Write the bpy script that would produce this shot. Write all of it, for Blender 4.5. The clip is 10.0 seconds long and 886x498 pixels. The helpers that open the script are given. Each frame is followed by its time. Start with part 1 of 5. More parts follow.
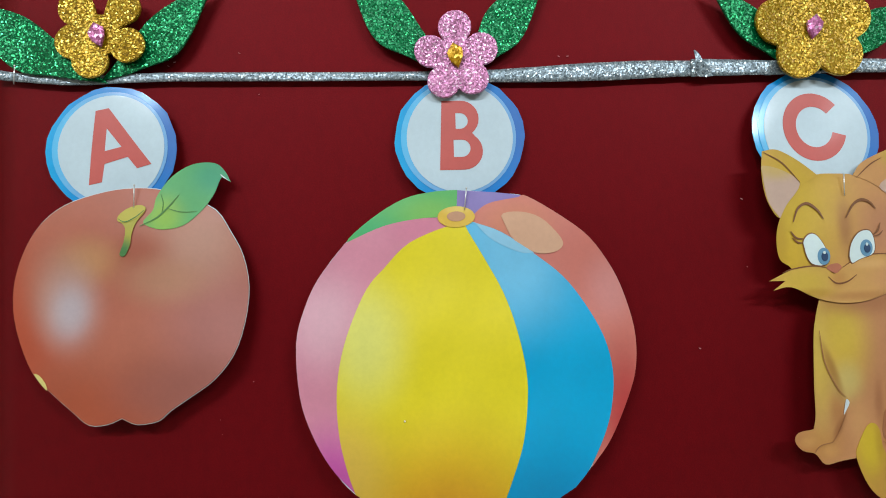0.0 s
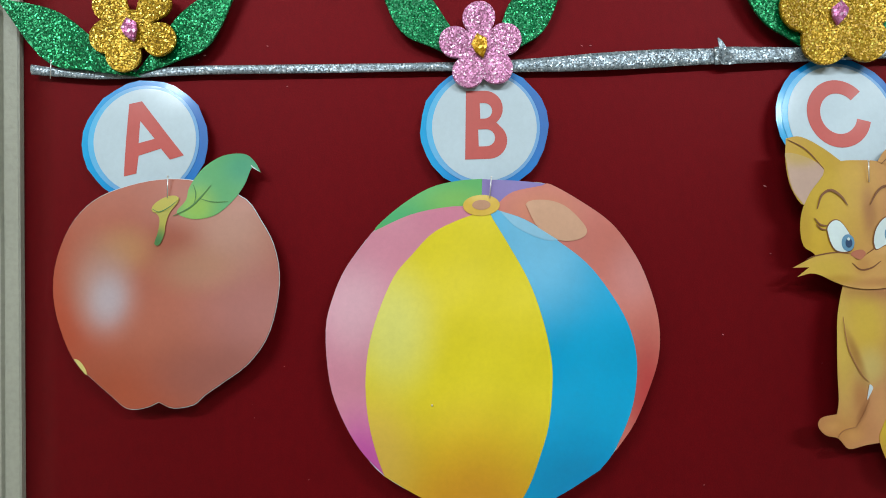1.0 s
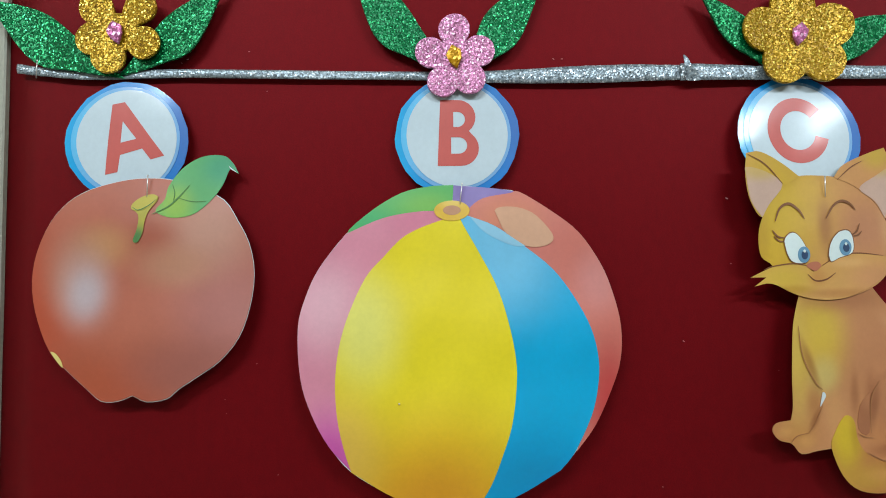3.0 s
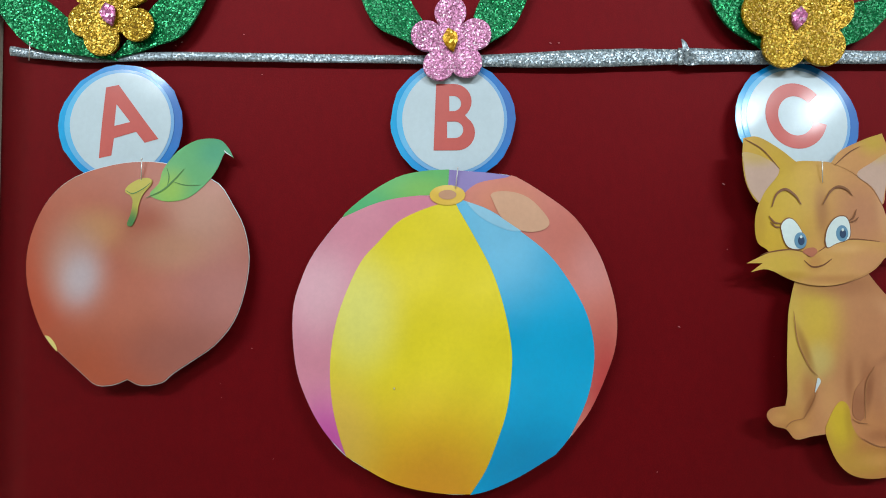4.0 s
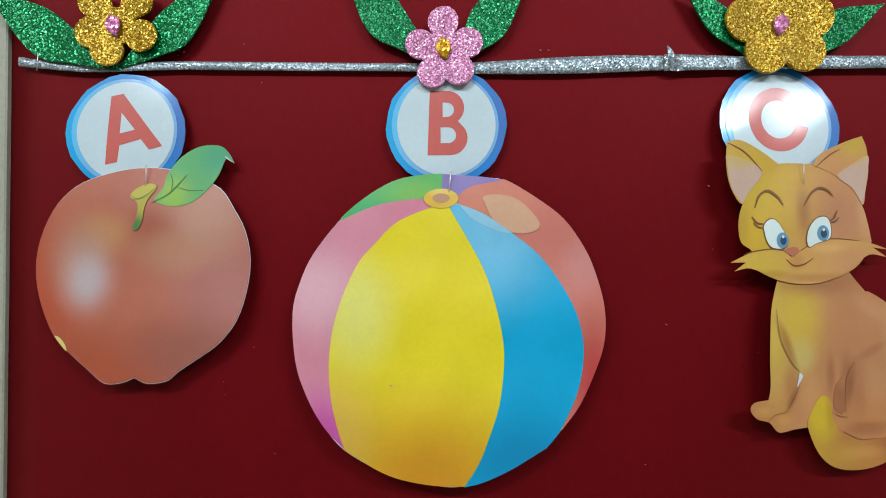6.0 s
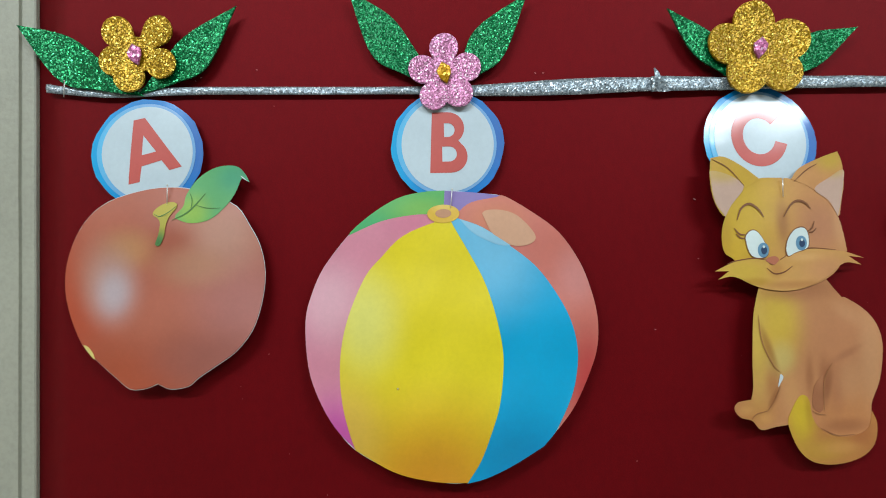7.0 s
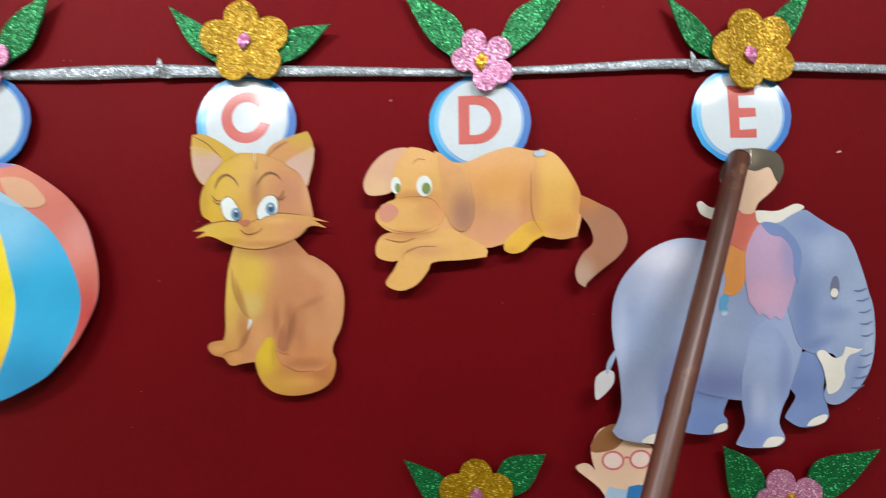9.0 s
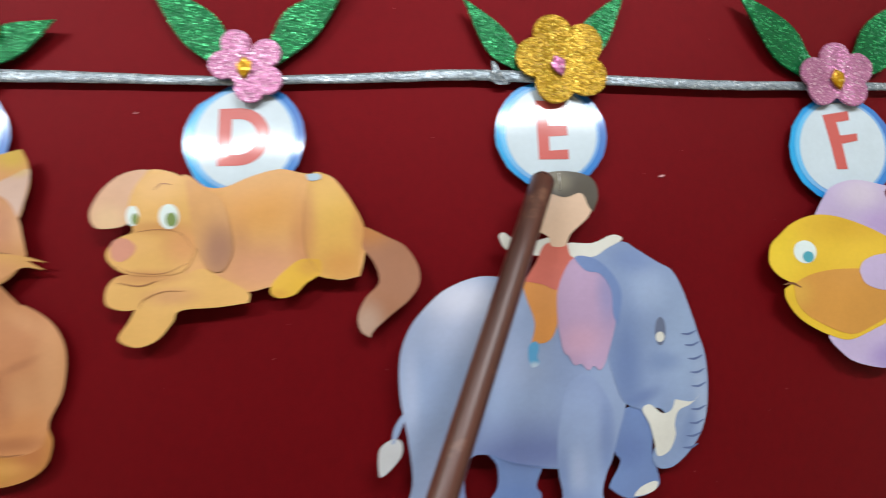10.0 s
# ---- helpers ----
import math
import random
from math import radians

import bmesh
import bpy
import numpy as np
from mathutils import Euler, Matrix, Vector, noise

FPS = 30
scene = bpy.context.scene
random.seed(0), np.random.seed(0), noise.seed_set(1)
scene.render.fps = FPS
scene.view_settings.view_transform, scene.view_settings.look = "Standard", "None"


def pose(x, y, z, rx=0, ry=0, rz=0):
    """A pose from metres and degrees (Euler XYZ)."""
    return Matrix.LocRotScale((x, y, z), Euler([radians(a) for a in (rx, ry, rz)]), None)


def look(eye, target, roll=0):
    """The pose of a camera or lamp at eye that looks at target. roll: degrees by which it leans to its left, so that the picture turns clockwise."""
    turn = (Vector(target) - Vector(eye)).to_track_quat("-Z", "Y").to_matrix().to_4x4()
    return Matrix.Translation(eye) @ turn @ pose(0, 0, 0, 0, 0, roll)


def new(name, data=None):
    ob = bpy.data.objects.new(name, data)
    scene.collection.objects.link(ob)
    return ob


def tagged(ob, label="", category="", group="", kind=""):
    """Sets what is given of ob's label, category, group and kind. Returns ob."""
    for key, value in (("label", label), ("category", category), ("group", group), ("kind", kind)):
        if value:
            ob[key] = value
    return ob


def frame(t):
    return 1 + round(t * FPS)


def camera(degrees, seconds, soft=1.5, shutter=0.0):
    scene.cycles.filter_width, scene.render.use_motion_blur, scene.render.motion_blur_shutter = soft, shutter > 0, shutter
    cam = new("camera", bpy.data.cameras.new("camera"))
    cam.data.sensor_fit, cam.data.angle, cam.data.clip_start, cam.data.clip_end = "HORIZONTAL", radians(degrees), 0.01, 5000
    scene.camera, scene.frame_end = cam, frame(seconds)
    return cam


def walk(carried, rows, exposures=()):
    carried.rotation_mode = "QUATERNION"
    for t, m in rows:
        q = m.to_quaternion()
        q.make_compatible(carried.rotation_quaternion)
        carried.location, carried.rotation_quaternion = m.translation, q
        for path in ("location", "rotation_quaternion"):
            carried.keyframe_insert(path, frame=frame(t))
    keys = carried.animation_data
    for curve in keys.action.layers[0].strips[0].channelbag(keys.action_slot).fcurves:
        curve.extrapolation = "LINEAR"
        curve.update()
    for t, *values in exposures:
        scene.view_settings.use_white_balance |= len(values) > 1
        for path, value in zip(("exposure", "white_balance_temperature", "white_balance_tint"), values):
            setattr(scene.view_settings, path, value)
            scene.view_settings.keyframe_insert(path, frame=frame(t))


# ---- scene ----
cam = camera(74.0, 10.0, soft=0.95, shutter=0.5)
PATH = [
    (0, (-0.0152, -0.4476, 1.3519), (0.0096, 1.5496, 1.4535), -1.70),
    (0.5, (-0.0189, -0.4547, 1.3539), (-0.0117, 1.5432, 1.4467), -1.65),
    (1, (-0.0252, -0.4558, 1.3489), (-0.0444, 1.5427, 1.4241), -1.86),
    (1.5, (-0.0180, -0.4603, 1.3504), (-0.0167, 1.5379, 1.4352), -1.02),
    (2, (-0.0083, -0.4613, 1.3454), (0.0127, 1.5371, 1.4232), -0.64),
    (2.5, (-0.0067, -0.4701, 1.3468), (-0.0025, 1.5271, 1.4521), -0.81),
    (4, (-0.0035, -0.4677, 1.3391), (-0.0014, 1.5310, 1.4122), -0.44),
    (4.5, (0.0020, -0.4749, 1.3460), (-0.0147, 1.5240, 1.4101), -1.12),
    (5, (0.0028, -0.4783, 1.3454), (-0.0169, 1.5204, 1.4145), -1.12),
    (5.5, (0.0035, -0.4799, 1.3377), (-0.0007, 1.5189, 1.4059), -0.58),
    (7, (0.0023, -0.5179, 1.3511), (-0.0073, 1.4810, 1.4155), -1.27),
    (7.2, (0.0119, -0.5287, 1.3457), (0.0105, 1.4673, 1.4554), -1.43),
    (7.5, (0.0501, -0.5384, 1.3514), (0.1086, 1.4598, 1.4144), -2.08),
    (7.8, (0.1527, -0.5627, 1.3411), (0.1417, 1.4347, 1.4087), -2.33),
    (8, (0.2298, -0.5882, 1.3459), (0.2344, 1.4113, 1.3891), -0.68),
    (8.5, (0.3842, -0.6197, 1.3262), (0.3674, 1.3797, 1.3715), -0.68),
    (9, (0.4939, -0.6052, 1.3176), (0.4708, 1.3946, 1.3360), -0.47),
    (9.3, (0.5316, -0.5691, 1.2992), (0.5718, 1.4275, 1.3703), -0.58),
    (9.5, (0.5601, -0.5490, 1.3246), (0.6256, 1.4494, 1.3715), -0.58),
    (9.8, (0.6109, -0.5265, 1.3232), (0.7599, 1.4644, 1.4378), -0.64),
    (10, (0.6512, -0.5064, 1.3215), (0.8227, 1.4815, 1.4597), -1.47),
]
walk(cam, [(t, look(eye, target, roll)) for t, eye, target, roll in PATH], [(0.0, -0.14, 6080, 10), (7.5, -0.14, 6080, 10), (8.5, 0.15, 6600, 18), (9.0, 0.22, 6700, 19), (10.0, 0.18, 6500, 17)])


# ---- light ----
def lin(r, g, b):
    """Linear colour from 0-255 values."""
    return tuple((c / 255 / 12.92 if c <= 10 else ((c / 255 + 0.055) / 1.055) ** 2.4) for c in (r, g, b))


world = bpy.data.worlds.new("world")
world.use_nodes = True
scene.world = world
world.node_tree.nodes["Background"].inputs["Color"].default_value = (0.8, 0.9, 1.0, 1)
world.node_tree.nodes["Background"].inputs["Strength"].default_value = 0.05

TUBES = ((-0.78, -1.9), (1.2, -1.9))
TUBE_Z = 2.62
for tx, ty in TUBES:
    data = bpy.data.lights.new("tube_light", "AREA")
    data.shape, data.size, data.size_y = "RECTANGLE", 1.2, 0.06
    data.energy, data.color = 31, (0.90, 0.99, 1.0)
    lamp = new("tube_light", data)
    lamp.matrix_world = look((tx, ty, TUBE_Z - 0.06), (tx, 0.0, 1.1))


# ---- materials ----
def material(name, rough=0.5, metal=0.0, colour=(0.5, 0.5, 0.5), specular=0.5):
    mat = bpy.data.materials.new(name)
    mat.use_nodes = True
    tree = mat.node_tree
    bsdf = tree.nodes["Principled BSDF"]
    bsdf.inputs["Roughness"].default_value = rough
    bsdf.inputs["Metallic"].default_value = metal
    bsdf.inputs["Base Color"].default_value = (*colour, 1)
    bsdf.inputs["Specular IOR Level"].default_value = specular
    return mat, tree, bsdf


def node(tree, kind, **inputs):
    made = tree.nodes.new(kind)
    for key, value in inputs.items():
        made.inputs[key.replace("_", " ")].default_value = value
    return made


def mix(tree, a, b, factor, blend="MIX"):
    """a, b: sockets or colours; factor: socket or number. Returns the result socket."""
    made = tree.nodes.new("ShaderNodeMix")
    made.data_type, made.blend_type = "RGBA", blend
    for socket, value in ((made.inputs[6], a), (made.inputs[7], b), (made.inputs[0], factor)):
        if isinstance(value, bpy.types.NodeSocket):
            tree.links.new(value, socket)
        elif isinstance(value, (int, float)):
            socket.default_value = value
        else:
            socket.default_value = (*value, 1)
    return made.outputs[2]


def ramp(tree, source, stops):
    made = tree.nodes.new("ShaderNodeValToRGB")
    while len(made.color_ramp.elements) < len(stops):
        made.color_ramp.elements.new(0.5)
    for element, (at, value) in zip(made.color_ramp.elements, stops):
        element.position = at
        element.color = (*value, 1) if not isinstance(value, (int, float)) else (value, value, value, 1)
    tree.links.new(source, made.inputs[0])
    return made.outputs[0]


def noise_of(tree, scale, detail=3.0, rough=0.55, stretch=(1, 1, 1)):
    where = tree.nodes.new("ShaderNodeTexCoord")
    mapping = tree.nodes.new("ShaderNodeMapping")
    mapping.inputs["Scale"].default_value = stretch
    made = node(tree, "ShaderNodeTexNoise", Scale=scale, Detail=detail, Roughness=rough)
    tree.links.new(where.outputs["Object"], mapping.inputs[0])
    tree.links.new(mapping.outputs[0], made.inputs["Vector"])
    return made.outputs["Fac"]


def bump(tree, bsdf, height, strength, distance):
    made = node(tree, "ShaderNodeBump", Strength=strength, Distance=distance)
    tree.links.new(height, made.inputs["Height"])
    tree.links.new(made.outputs[0], bsdf.inputs["Normal"])


def ink(name, base, blobs=(), rough=0.42, coat=0.0, coat_rough=0.2, specular=0.6):
    """Printed paper: a base colour with soft printed areas (x, z, half width, half height in cm, colour, strength, degrees by which the top leans to +x)."""
    mat, tree, bsdf = material(name, rough, specular=specular)
    where = tree.nodes.new("ShaderNodeTexCoord")
    colour = base
    for x, z, rx, rz, tint, strength, *lean in blobs:
        mapping = tree.nodes.new("ShaderNodeMapping")
        mapping.vector_type = "TEXTURE"
        mapping.inputs["Location"].default_value = (x / 100, 0, z / 100)
        mapping.inputs["Rotation"].default_value = (0, radians(lean[0]) if lean else 0.0, 0)
        mapping.inputs["Scale"].default_value = (rx / 100, 1e3, rz / 100)
        tree.links.new(where.outputs["Object"], mapping.inputs[0])
        length = tree.nodes.new("ShaderNodeVectorMath")
        length.operation = "LENGTH"
        tree.links.new(mapping.outputs[0], length.inputs[0])
        fade = tree.nodes.new("ShaderNodeMapRange")
        fade.interpolation_type = "SMOOTHERSTEP"
        for key, value in (("From Min", 0.0), ("From Max", 1.25), ("To Min", strength), ("To Max", 0.0)):
            fade.inputs[key].default_value = value
        tree.links.new(length.outputs["Value"], fade.inputs["Value"])
        colour = mix(tree, colour, tint, fade.outputs[0])
    grain = noise_of(tree, 260.0, 4.0, 0.7)
    blotch = noise_of(tree, 22.0, 2.0)
    colour = mix(tree, colour, ramp(tree, grain, ((0.3, 0.88), (0.7, 1.0))), 0.5, "MULTIPLY")
    colour = mix(tree, colour, ramp(tree, blotch, ((0.35, 0.9), (0.65, 1.0))), 0.6, "MULTIPLY")
    tree.links.new(colour, bsdf.inputs["Base Color"])
    bump(tree, bsdf, blotch, 0.12, 0.004)
    bsdf.inputs["Coat Weight"].default_value = coat
    bsdf.inputs["Coat Roughness"].default_value = coat_rough
    return mat


def glitter(name, dark, middle, bright, scale=950.0):
    """Glitter foam: flakes in random tones, each turned its own way; the bright ones are sparkle put into the colour.
    """
    mat, tree, bsdf = material(name, 0.3, 0.4, specular=0.3)
    where = tree.nodes.new("ShaderNodeTexCoord")
    tones = []
    for factor in (1.0, 0.47):
        cells = node(tree, "ShaderNodeTexVoronoi", Scale=scale * factor, Randomness=1.0)
        tree.links.new(where.outputs["Object"], cells.inputs["Vector"])
        tones.append(cells)
    split = tree.nodes.new("ShaderNodeSeparateColor")
    tree.links.new(tones[0].outputs["Color"], split.inputs[0])
    big = tree.nodes.new("ShaderNodeSeparateColor")
    tree.links.new(tones[1].outputs["Color"], big.inputs[0])
    colour = ramp(tree, split.outputs[0], ((0.0, dark), (0.4, middle), (0.9, middle), (0.97, bright)))
    rare = ramp(tree, big.outputs[1], ((0.88, 0.0), (0.95, 1.0)))
    near = ramp(tree, tones[1].outputs["Distance"], ((0.25, 1.0), (0.42, 0.0)))
    both = mix(tree, rare, near, 1.0, "MULTIPLY")
    colour = mix(tree, colour, bright, both)
    wear = noise_of(tree, 45.0, 3.0)
    colour = mix(tree, colour, ramp(tree, wear, ((0.3, 0.72), (0.7, 1.0))), 0.8, "MULTIPLY")
    tree.links.new(colour, bsdf.inputs["Base Color"])
    flat = node(tree, "ShaderNodeVectorMath")
    flat.operation = "SUBTRACT"
    tree.links.new(tones[0].outputs["Color"], flat.inputs[0])
    flat.inputs[1].default_value = (0.5, 0.5, 0.5)
    small = node(tree, "ShaderNodeVectorMath")
    small.operation = "SCALE"
    small.inputs["Scale"].default_value = 0.42
    tree.links.new(flat.outputs[0], small.inputs[0])
    surface = tree.nodes.new("ShaderNodeNewGeometry")
    turned = node(tree, "ShaderNodeVectorMath")
    turned.operation = "ADD"
    tree.links.new(surface.outputs["Normal"], turned.inputs[0])
    tree.links.new(small.outputs[0], turned.inputs[1])
    unit = node(tree, "ShaderNodeVectorMath")
    unit.operation = "NORMALIZE"
    tree.links.new(turned.outputs[0], unit.inputs[0])
    tree.links.new(unit.outputs[0], bsdf.inputs["Normal"])
    return mat


def cloth():
    mat, tree, bsdf = material("felt_red", 0.55, specular=0.6)
    fine = noise_of(tree, 900.0, 4.0, 0.7)
    weave = noise_of(tree, 140.0, 4.0, 0.65, (1.0, 1.0, 0.6))
    large = noise_of(tree, 5.0, 3.0)
    colour = mix(tree, lin(88, 6, 12), lin(103, 8, 14), ramp(tree, fine, ((0.3, 0.0), (0.7, 1.0))))
    colour = mix(tree, colour, lin(74, 5, 10), ramp(tree, weave, ((0.4, 0.0), (0.8, 0.5))))
    colour = mix(tree, colour, ramp(tree, large, ((0.3, 0.86), (0.7, 1.0))), 1.0, "MULTIPLY")
    tree.links.new(colour, bsdf.inputs["Base Color"])
    bsdf.inputs["Specular Tint"].default_value = (1.0, 0.1, 0.12, 1)
    bump(tree, bsdf, fine, 0.2, 0.0006)
    return mat


def painted(name, colour, scale=30.0, rough=0.5, depth=0.001, dirt=0.85):
    mat, tree, bsdf = material(name, rough)
    large, fine = noise_of(tree, scale * 0.12, 4.0), noise_of(tree, scale * 6, 4.0)
    shade = mix(tree, colour, ramp(tree, large, ((0.3, dirt), (0.65, 1.0))), 1.0, "MULTIPLY")
    shade = mix(tree, shade, ramp(tree, fine, ((0.25, 0.88), (0.6, 1.0))), 1.0, "MULTIPLY")
    tree.links.new(shade, bsdf.inputs["Base Color"])
    bump(tree, bsdf, fine, 0.3, depth)
    return mat


def stick_wood():
    mat, tree, bsdf = material("stick_brown", 0.38, specular=0.5)
    grain = noise_of(tree, 60.0, 5.0, 0.65, (1.0, 1.0, 0.06))
    wear = noise_of(tree, 24.0, 4.0, 0.6)
    colour = mix(tree, lin(52, 26, 20), lin(96, 56, 44), ramp(tree, grain, ((0.3, 0.0), (0.7, 1.0))))
    colour = mix(tree, colour, lin(150, 108, 84), ramp(tree, wear, ((0.64, 0.0), (0.74, 0.55))))
    tree.links.new(colour, bsdf.inputs["Base Color"])
    bump(tree, bsdf, grain, 0.3, 0.001)
    return mat


FELT = cloth()
TRIM = painted("cream_paint", lin(166, 164, 148), 40.0, 0.45)
WALL = painted("wall_paint", lin(222, 216, 200), 20.0, 0.8)
CEILING = painted("ceiling_paint", lin(232, 232, 228), 20.0, 0.9)
FLOOR = painted("floor_stone", lin(168, 160, 148), 12.0, 0.4)
WHITE_METAL = material("white_metal", 0.4, 0.0, (0.8, 0.8, 0.8))[0]
PIN = material("pin_steel", 0.3, 0.6, (0.78, 0.76, 0.72))[0]
STICK = stick_wood()
GREEN = glitter("green_glitter", lin(0, 74, 40), lin(0, 108, 58), lin(84, 230, 144))
GOLD = glitter("gold_glitter", lin(112, 80, 0), lin(168, 128, 4), lin(252, 226, 100))
PINK = glitter("pink_glitter", lin(150, 84, 122), lin(196, 128, 164), lin(252, 222, 236))
SILVER = glitter("silver_glitter", lin(92, 102, 110), lin(158, 170, 178), lin(246, 250, 252), 900.0)
PINK_FOAM = glitter("pink_foam", lin(160, 82, 124), lin(184, 104, 146), lin(226, 176, 204), 500.0)
GOLD_FOAM = glitter("gold_foam", lin(156, 108, 4), lin(190, 136, 8), lin(230, 190, 70), 500.0)
PAPER = ink("white_paper", lin(208, 216, 218))
LINT = material("lint", 0.9, 0.0, lin(205, 150, 150))[0]
tube_mat, tube_tree, tube_bsdf = material("tube_glass", 0.3, 0.0, (0.9, 0.9, 0.9))
tube_bsdf.inputs["Emission Color"].default_value = (0.93, 1.0, 0.98, 1)
tube_bsdf.inputs["Emission Strength"].default_value = 4.0


# ---- shapes ----
def finish(name, bm, mat, parent=None, label="", smooth=False):
    mesh = bpy.data.meshes.new(name)
    bm.to_mesh(mesh)
    bm.free()
    mesh.materials.append(mat)
    if smooth:
        mesh.polygons.foreach_set("use_smooth", [True] * len(mesh.polygons))
    ob = new(name, mesh)
    ob.parent = parent
    if label:
        ob["label"] = label
    return ob


def part(name, bm, mat, parent, label="", smooth=False):
    return finish(name, bm, mat, parent, label, smooth)


def thing(name, x, y, z, label, category, group=""):
    """An Empty at a place on the board; x and z in cm from the board's mark, y in metres."""
    ob = new(name)
    ob.empty_display_size = 0.02
    ob.location = (x / 100, y, 1.4 + z / 100)
    return tagged(ob, label, category, group)


def box(bm, x0, x1, y0, y1, z0, z1):
    made = bmesh.ops.create_cube(bm, size=1.0)["verts"]
    for v in made:
        v.co = Vector(((x0 + x1) / 2 + v.co.x * (x1 - x0), (y0 + y1) / 2 + v.co.y * (y1 - y0), (z0 + z1) / 2 + v.co.z * (z1 - z0)))
    return made


def block(x0, x1, y0, y1, z0, z1, bevel=0.0):
    bm = bmesh.new()
    box(bm, x0, x1, y0, y1, z0, z1)
    if bevel:
        bmesh.ops.bevel(bm, geom=bm.edges[:], offset=bevel, segments=2, affect="EDGES")
    return bm


def smooth_run(run, steps):
    ends = [(2 * run[0][0] - run[1][0], 2 * run[0][1] - run[1][1])] + run + [(2 * run[-1][0] - run[-2][0], 2 * run[-1][1] - run[-2][1])]
    out = []
    for a, b, c, d in zip(ends, ends[1:], ends[2:], ends[3:]):
        for k in range(steps):
            s = k / steps
            out.append(tuple(0.5 * (2 * b[i] + (c[i] - a[i]) * s + (2 * a[i] - 5 * b[i] + 4 * c[i] - d[i]) * s * s + (3 * b[i] - a[i] - 3 * c[i] + d[i]) * s**3) for i in (0, 1)))
    return out


def outline(points, steps=5):
    """A smooth closed outline through a few guide points; a point given twice is a corner."""
    n = len(points)
    corner = [i for i in range(n) if points[i] == points[(i + 1) % n]]
    if not corner:
        wrapped = smooth_run([points[-1]] + list(points) + [points[0]], steps)
        return wrapped[steps:]
    start = corner[0] + 1
    ring = [points[(start + i) % n] for i in range(n)]
    runs, run = [], []
    for p in ring:
        if run and p == run[-1]:
            runs.append(run)
            run = []
        run.append(p)
    runs.append(run + [ring[0]] if run[-1] != ring[0] else run)
    out = []
    for run in runs:
        nxt = runs[(runs.index(run) + 1) % len(runs)][0]
        run = run if run[-1] == nxt else run + [nxt]
        if len(run) > 1:
            out += smooth_run(run, steps)
    return out


def oval(x, z, rx, rz, turn=0.0, n=28):
    c, s = math.cos(radians(turn)), math.sin(radians(turn))
    return [(x + rx * math.cos(a) * c - rz * math.sin(a) * s, z + rx * math.cos(a) * s + rz * math.sin(a) * c) for a in (2 * math.pi * k / n for k in range(n))]


def stroke(points, width, steps=6):
    """A tapered printed line along a few guide points, as a closed outline."""
    line = smooth_run(list(points), steps) + [points[-1]]
    left, right = [], []
    for i, p in enumerate(line):
        a, b = line[max(i - 1, 0)], line[min(i + 1, len(line) - 1)]
        d = math.hypot(b[0] - a[0], b[1] - a[1]) or 1.0
        w = width * (0.25 + 0.75 * math.sin(math.pi * (i + 0.5) / len(line))) / 2
        left.append((p[0] - (b[1] - a[1]) / d * w, p[1] + (b[0] - a[0]) / d * w))
        right.append((p[0] + (b[1] - a[1]) / d * w, p[1] - (b[0] - a[0]) / d * w))
    return left + right[::-1]


def flat(x, z):
    return 0.0


def sheet(loops, bend=flat, layer=0, thick=0.0004, grid=1.0, rounded=0.0):
    """A cut sheet from closed outlines in cm (the first the rim, the rest holes), bent by bend(x, z) in metres."""
    bm = bmesh.new()
    edges = []
    for loop in loops:
        verts = [bm.verts.new((x / 100, 0, z / 100)) for x, z in loop]
        for a, b in zip(verts, verts[1:] + verts[:1]):
            edges.append(bm.edges.new((a, b)))
    bmesh.ops.triangle_fill(bm, use_beauty=True, use_dissolve=False, edges=edges)
    xs, zs = [v.co.x for v in bm.verts], [v.co.z for v in bm.verts]
    step = grid / 100
    for low, high, axis in ((min(xs), max(xs), 0), (min(zs), max(zs), 2)):
        at = math.floor(low / step) * step + step
        while at < high - 1e-5:
            place, normal = [0, 0, 0], [0, 0, 0]
            place[axis], normal[axis] = at, 1
            bmesh.ops.bisect_plane(bm, geom=bm.verts[:] + bm.edges[:] + bm.faces[:], plane_co=place, plane_no=normal, dist=1e-6)
            at += step
    for f in bm.faces:
        f.normal_update()
        if f.normal.y > 0:
            f.normal_flip()
    for v in bm.verts:
        v.co.y = bend(v.co.x * 100, v.co.z * 100) - 0.00022 * layer
    made = bmesh.ops.extrude_face_region(bm, geom=bm.faces[:])["geom"]
    top = {v for v in made if isinstance(v, bmesh.types.BMVert)}
    for v in bm.verts:
        if v in top:
            v.co.y -= thick if rounded else 0.0
        elif not rounded:
            v.co.y += thick
    if rounded:
        for f in bm.faces:
            f.normal_update()
        lips = [e for e in bm.edges if e.verts[0] in top and e.verts[1] in top and e.calc_face_angle(0.0) > 1.0]
        bmesh.ops.bevel(bm, geom=lips, offset=rounded, segments=2, affect="EDGES")
    bmesh.ops.recalc_face_normals(bm, faces=bm.faces[:])
    for e in bm.edges:
        if e.calc_face_angle(0.0) > 0.5:
            e.smooth = False
    return bm


def curl(top, tilt=0.0, bow=0.0, seed=0.0, ripple=0.0008, swing=0.0, arch=0.0):
    """A paper's bend: tilt pushes the foot forward per cm below top, bow curls the sides, swing sets one side back, arch rolls head and foot back, ripple waves it."""
    def bend(x, z):
        wave = ripple * (math.sin(0.55 * x + seed) + math.sin(0.7 * z + 1.7 * seed) + 0.6 * math.sin(0.9 * x - 0.6 * z + seed))
        return -tilt * (top - z) + bow * (x / 10) ** 2 + swing * x + arch * (z / 10) ** 2 + wave
    return bend


# ---- room ----
# Unseen shell round the board, added so that the tube light bounces.
X0, X1, Y0, Y1, H = -1.7, 2.7, -3.3, 0.03, 2.75


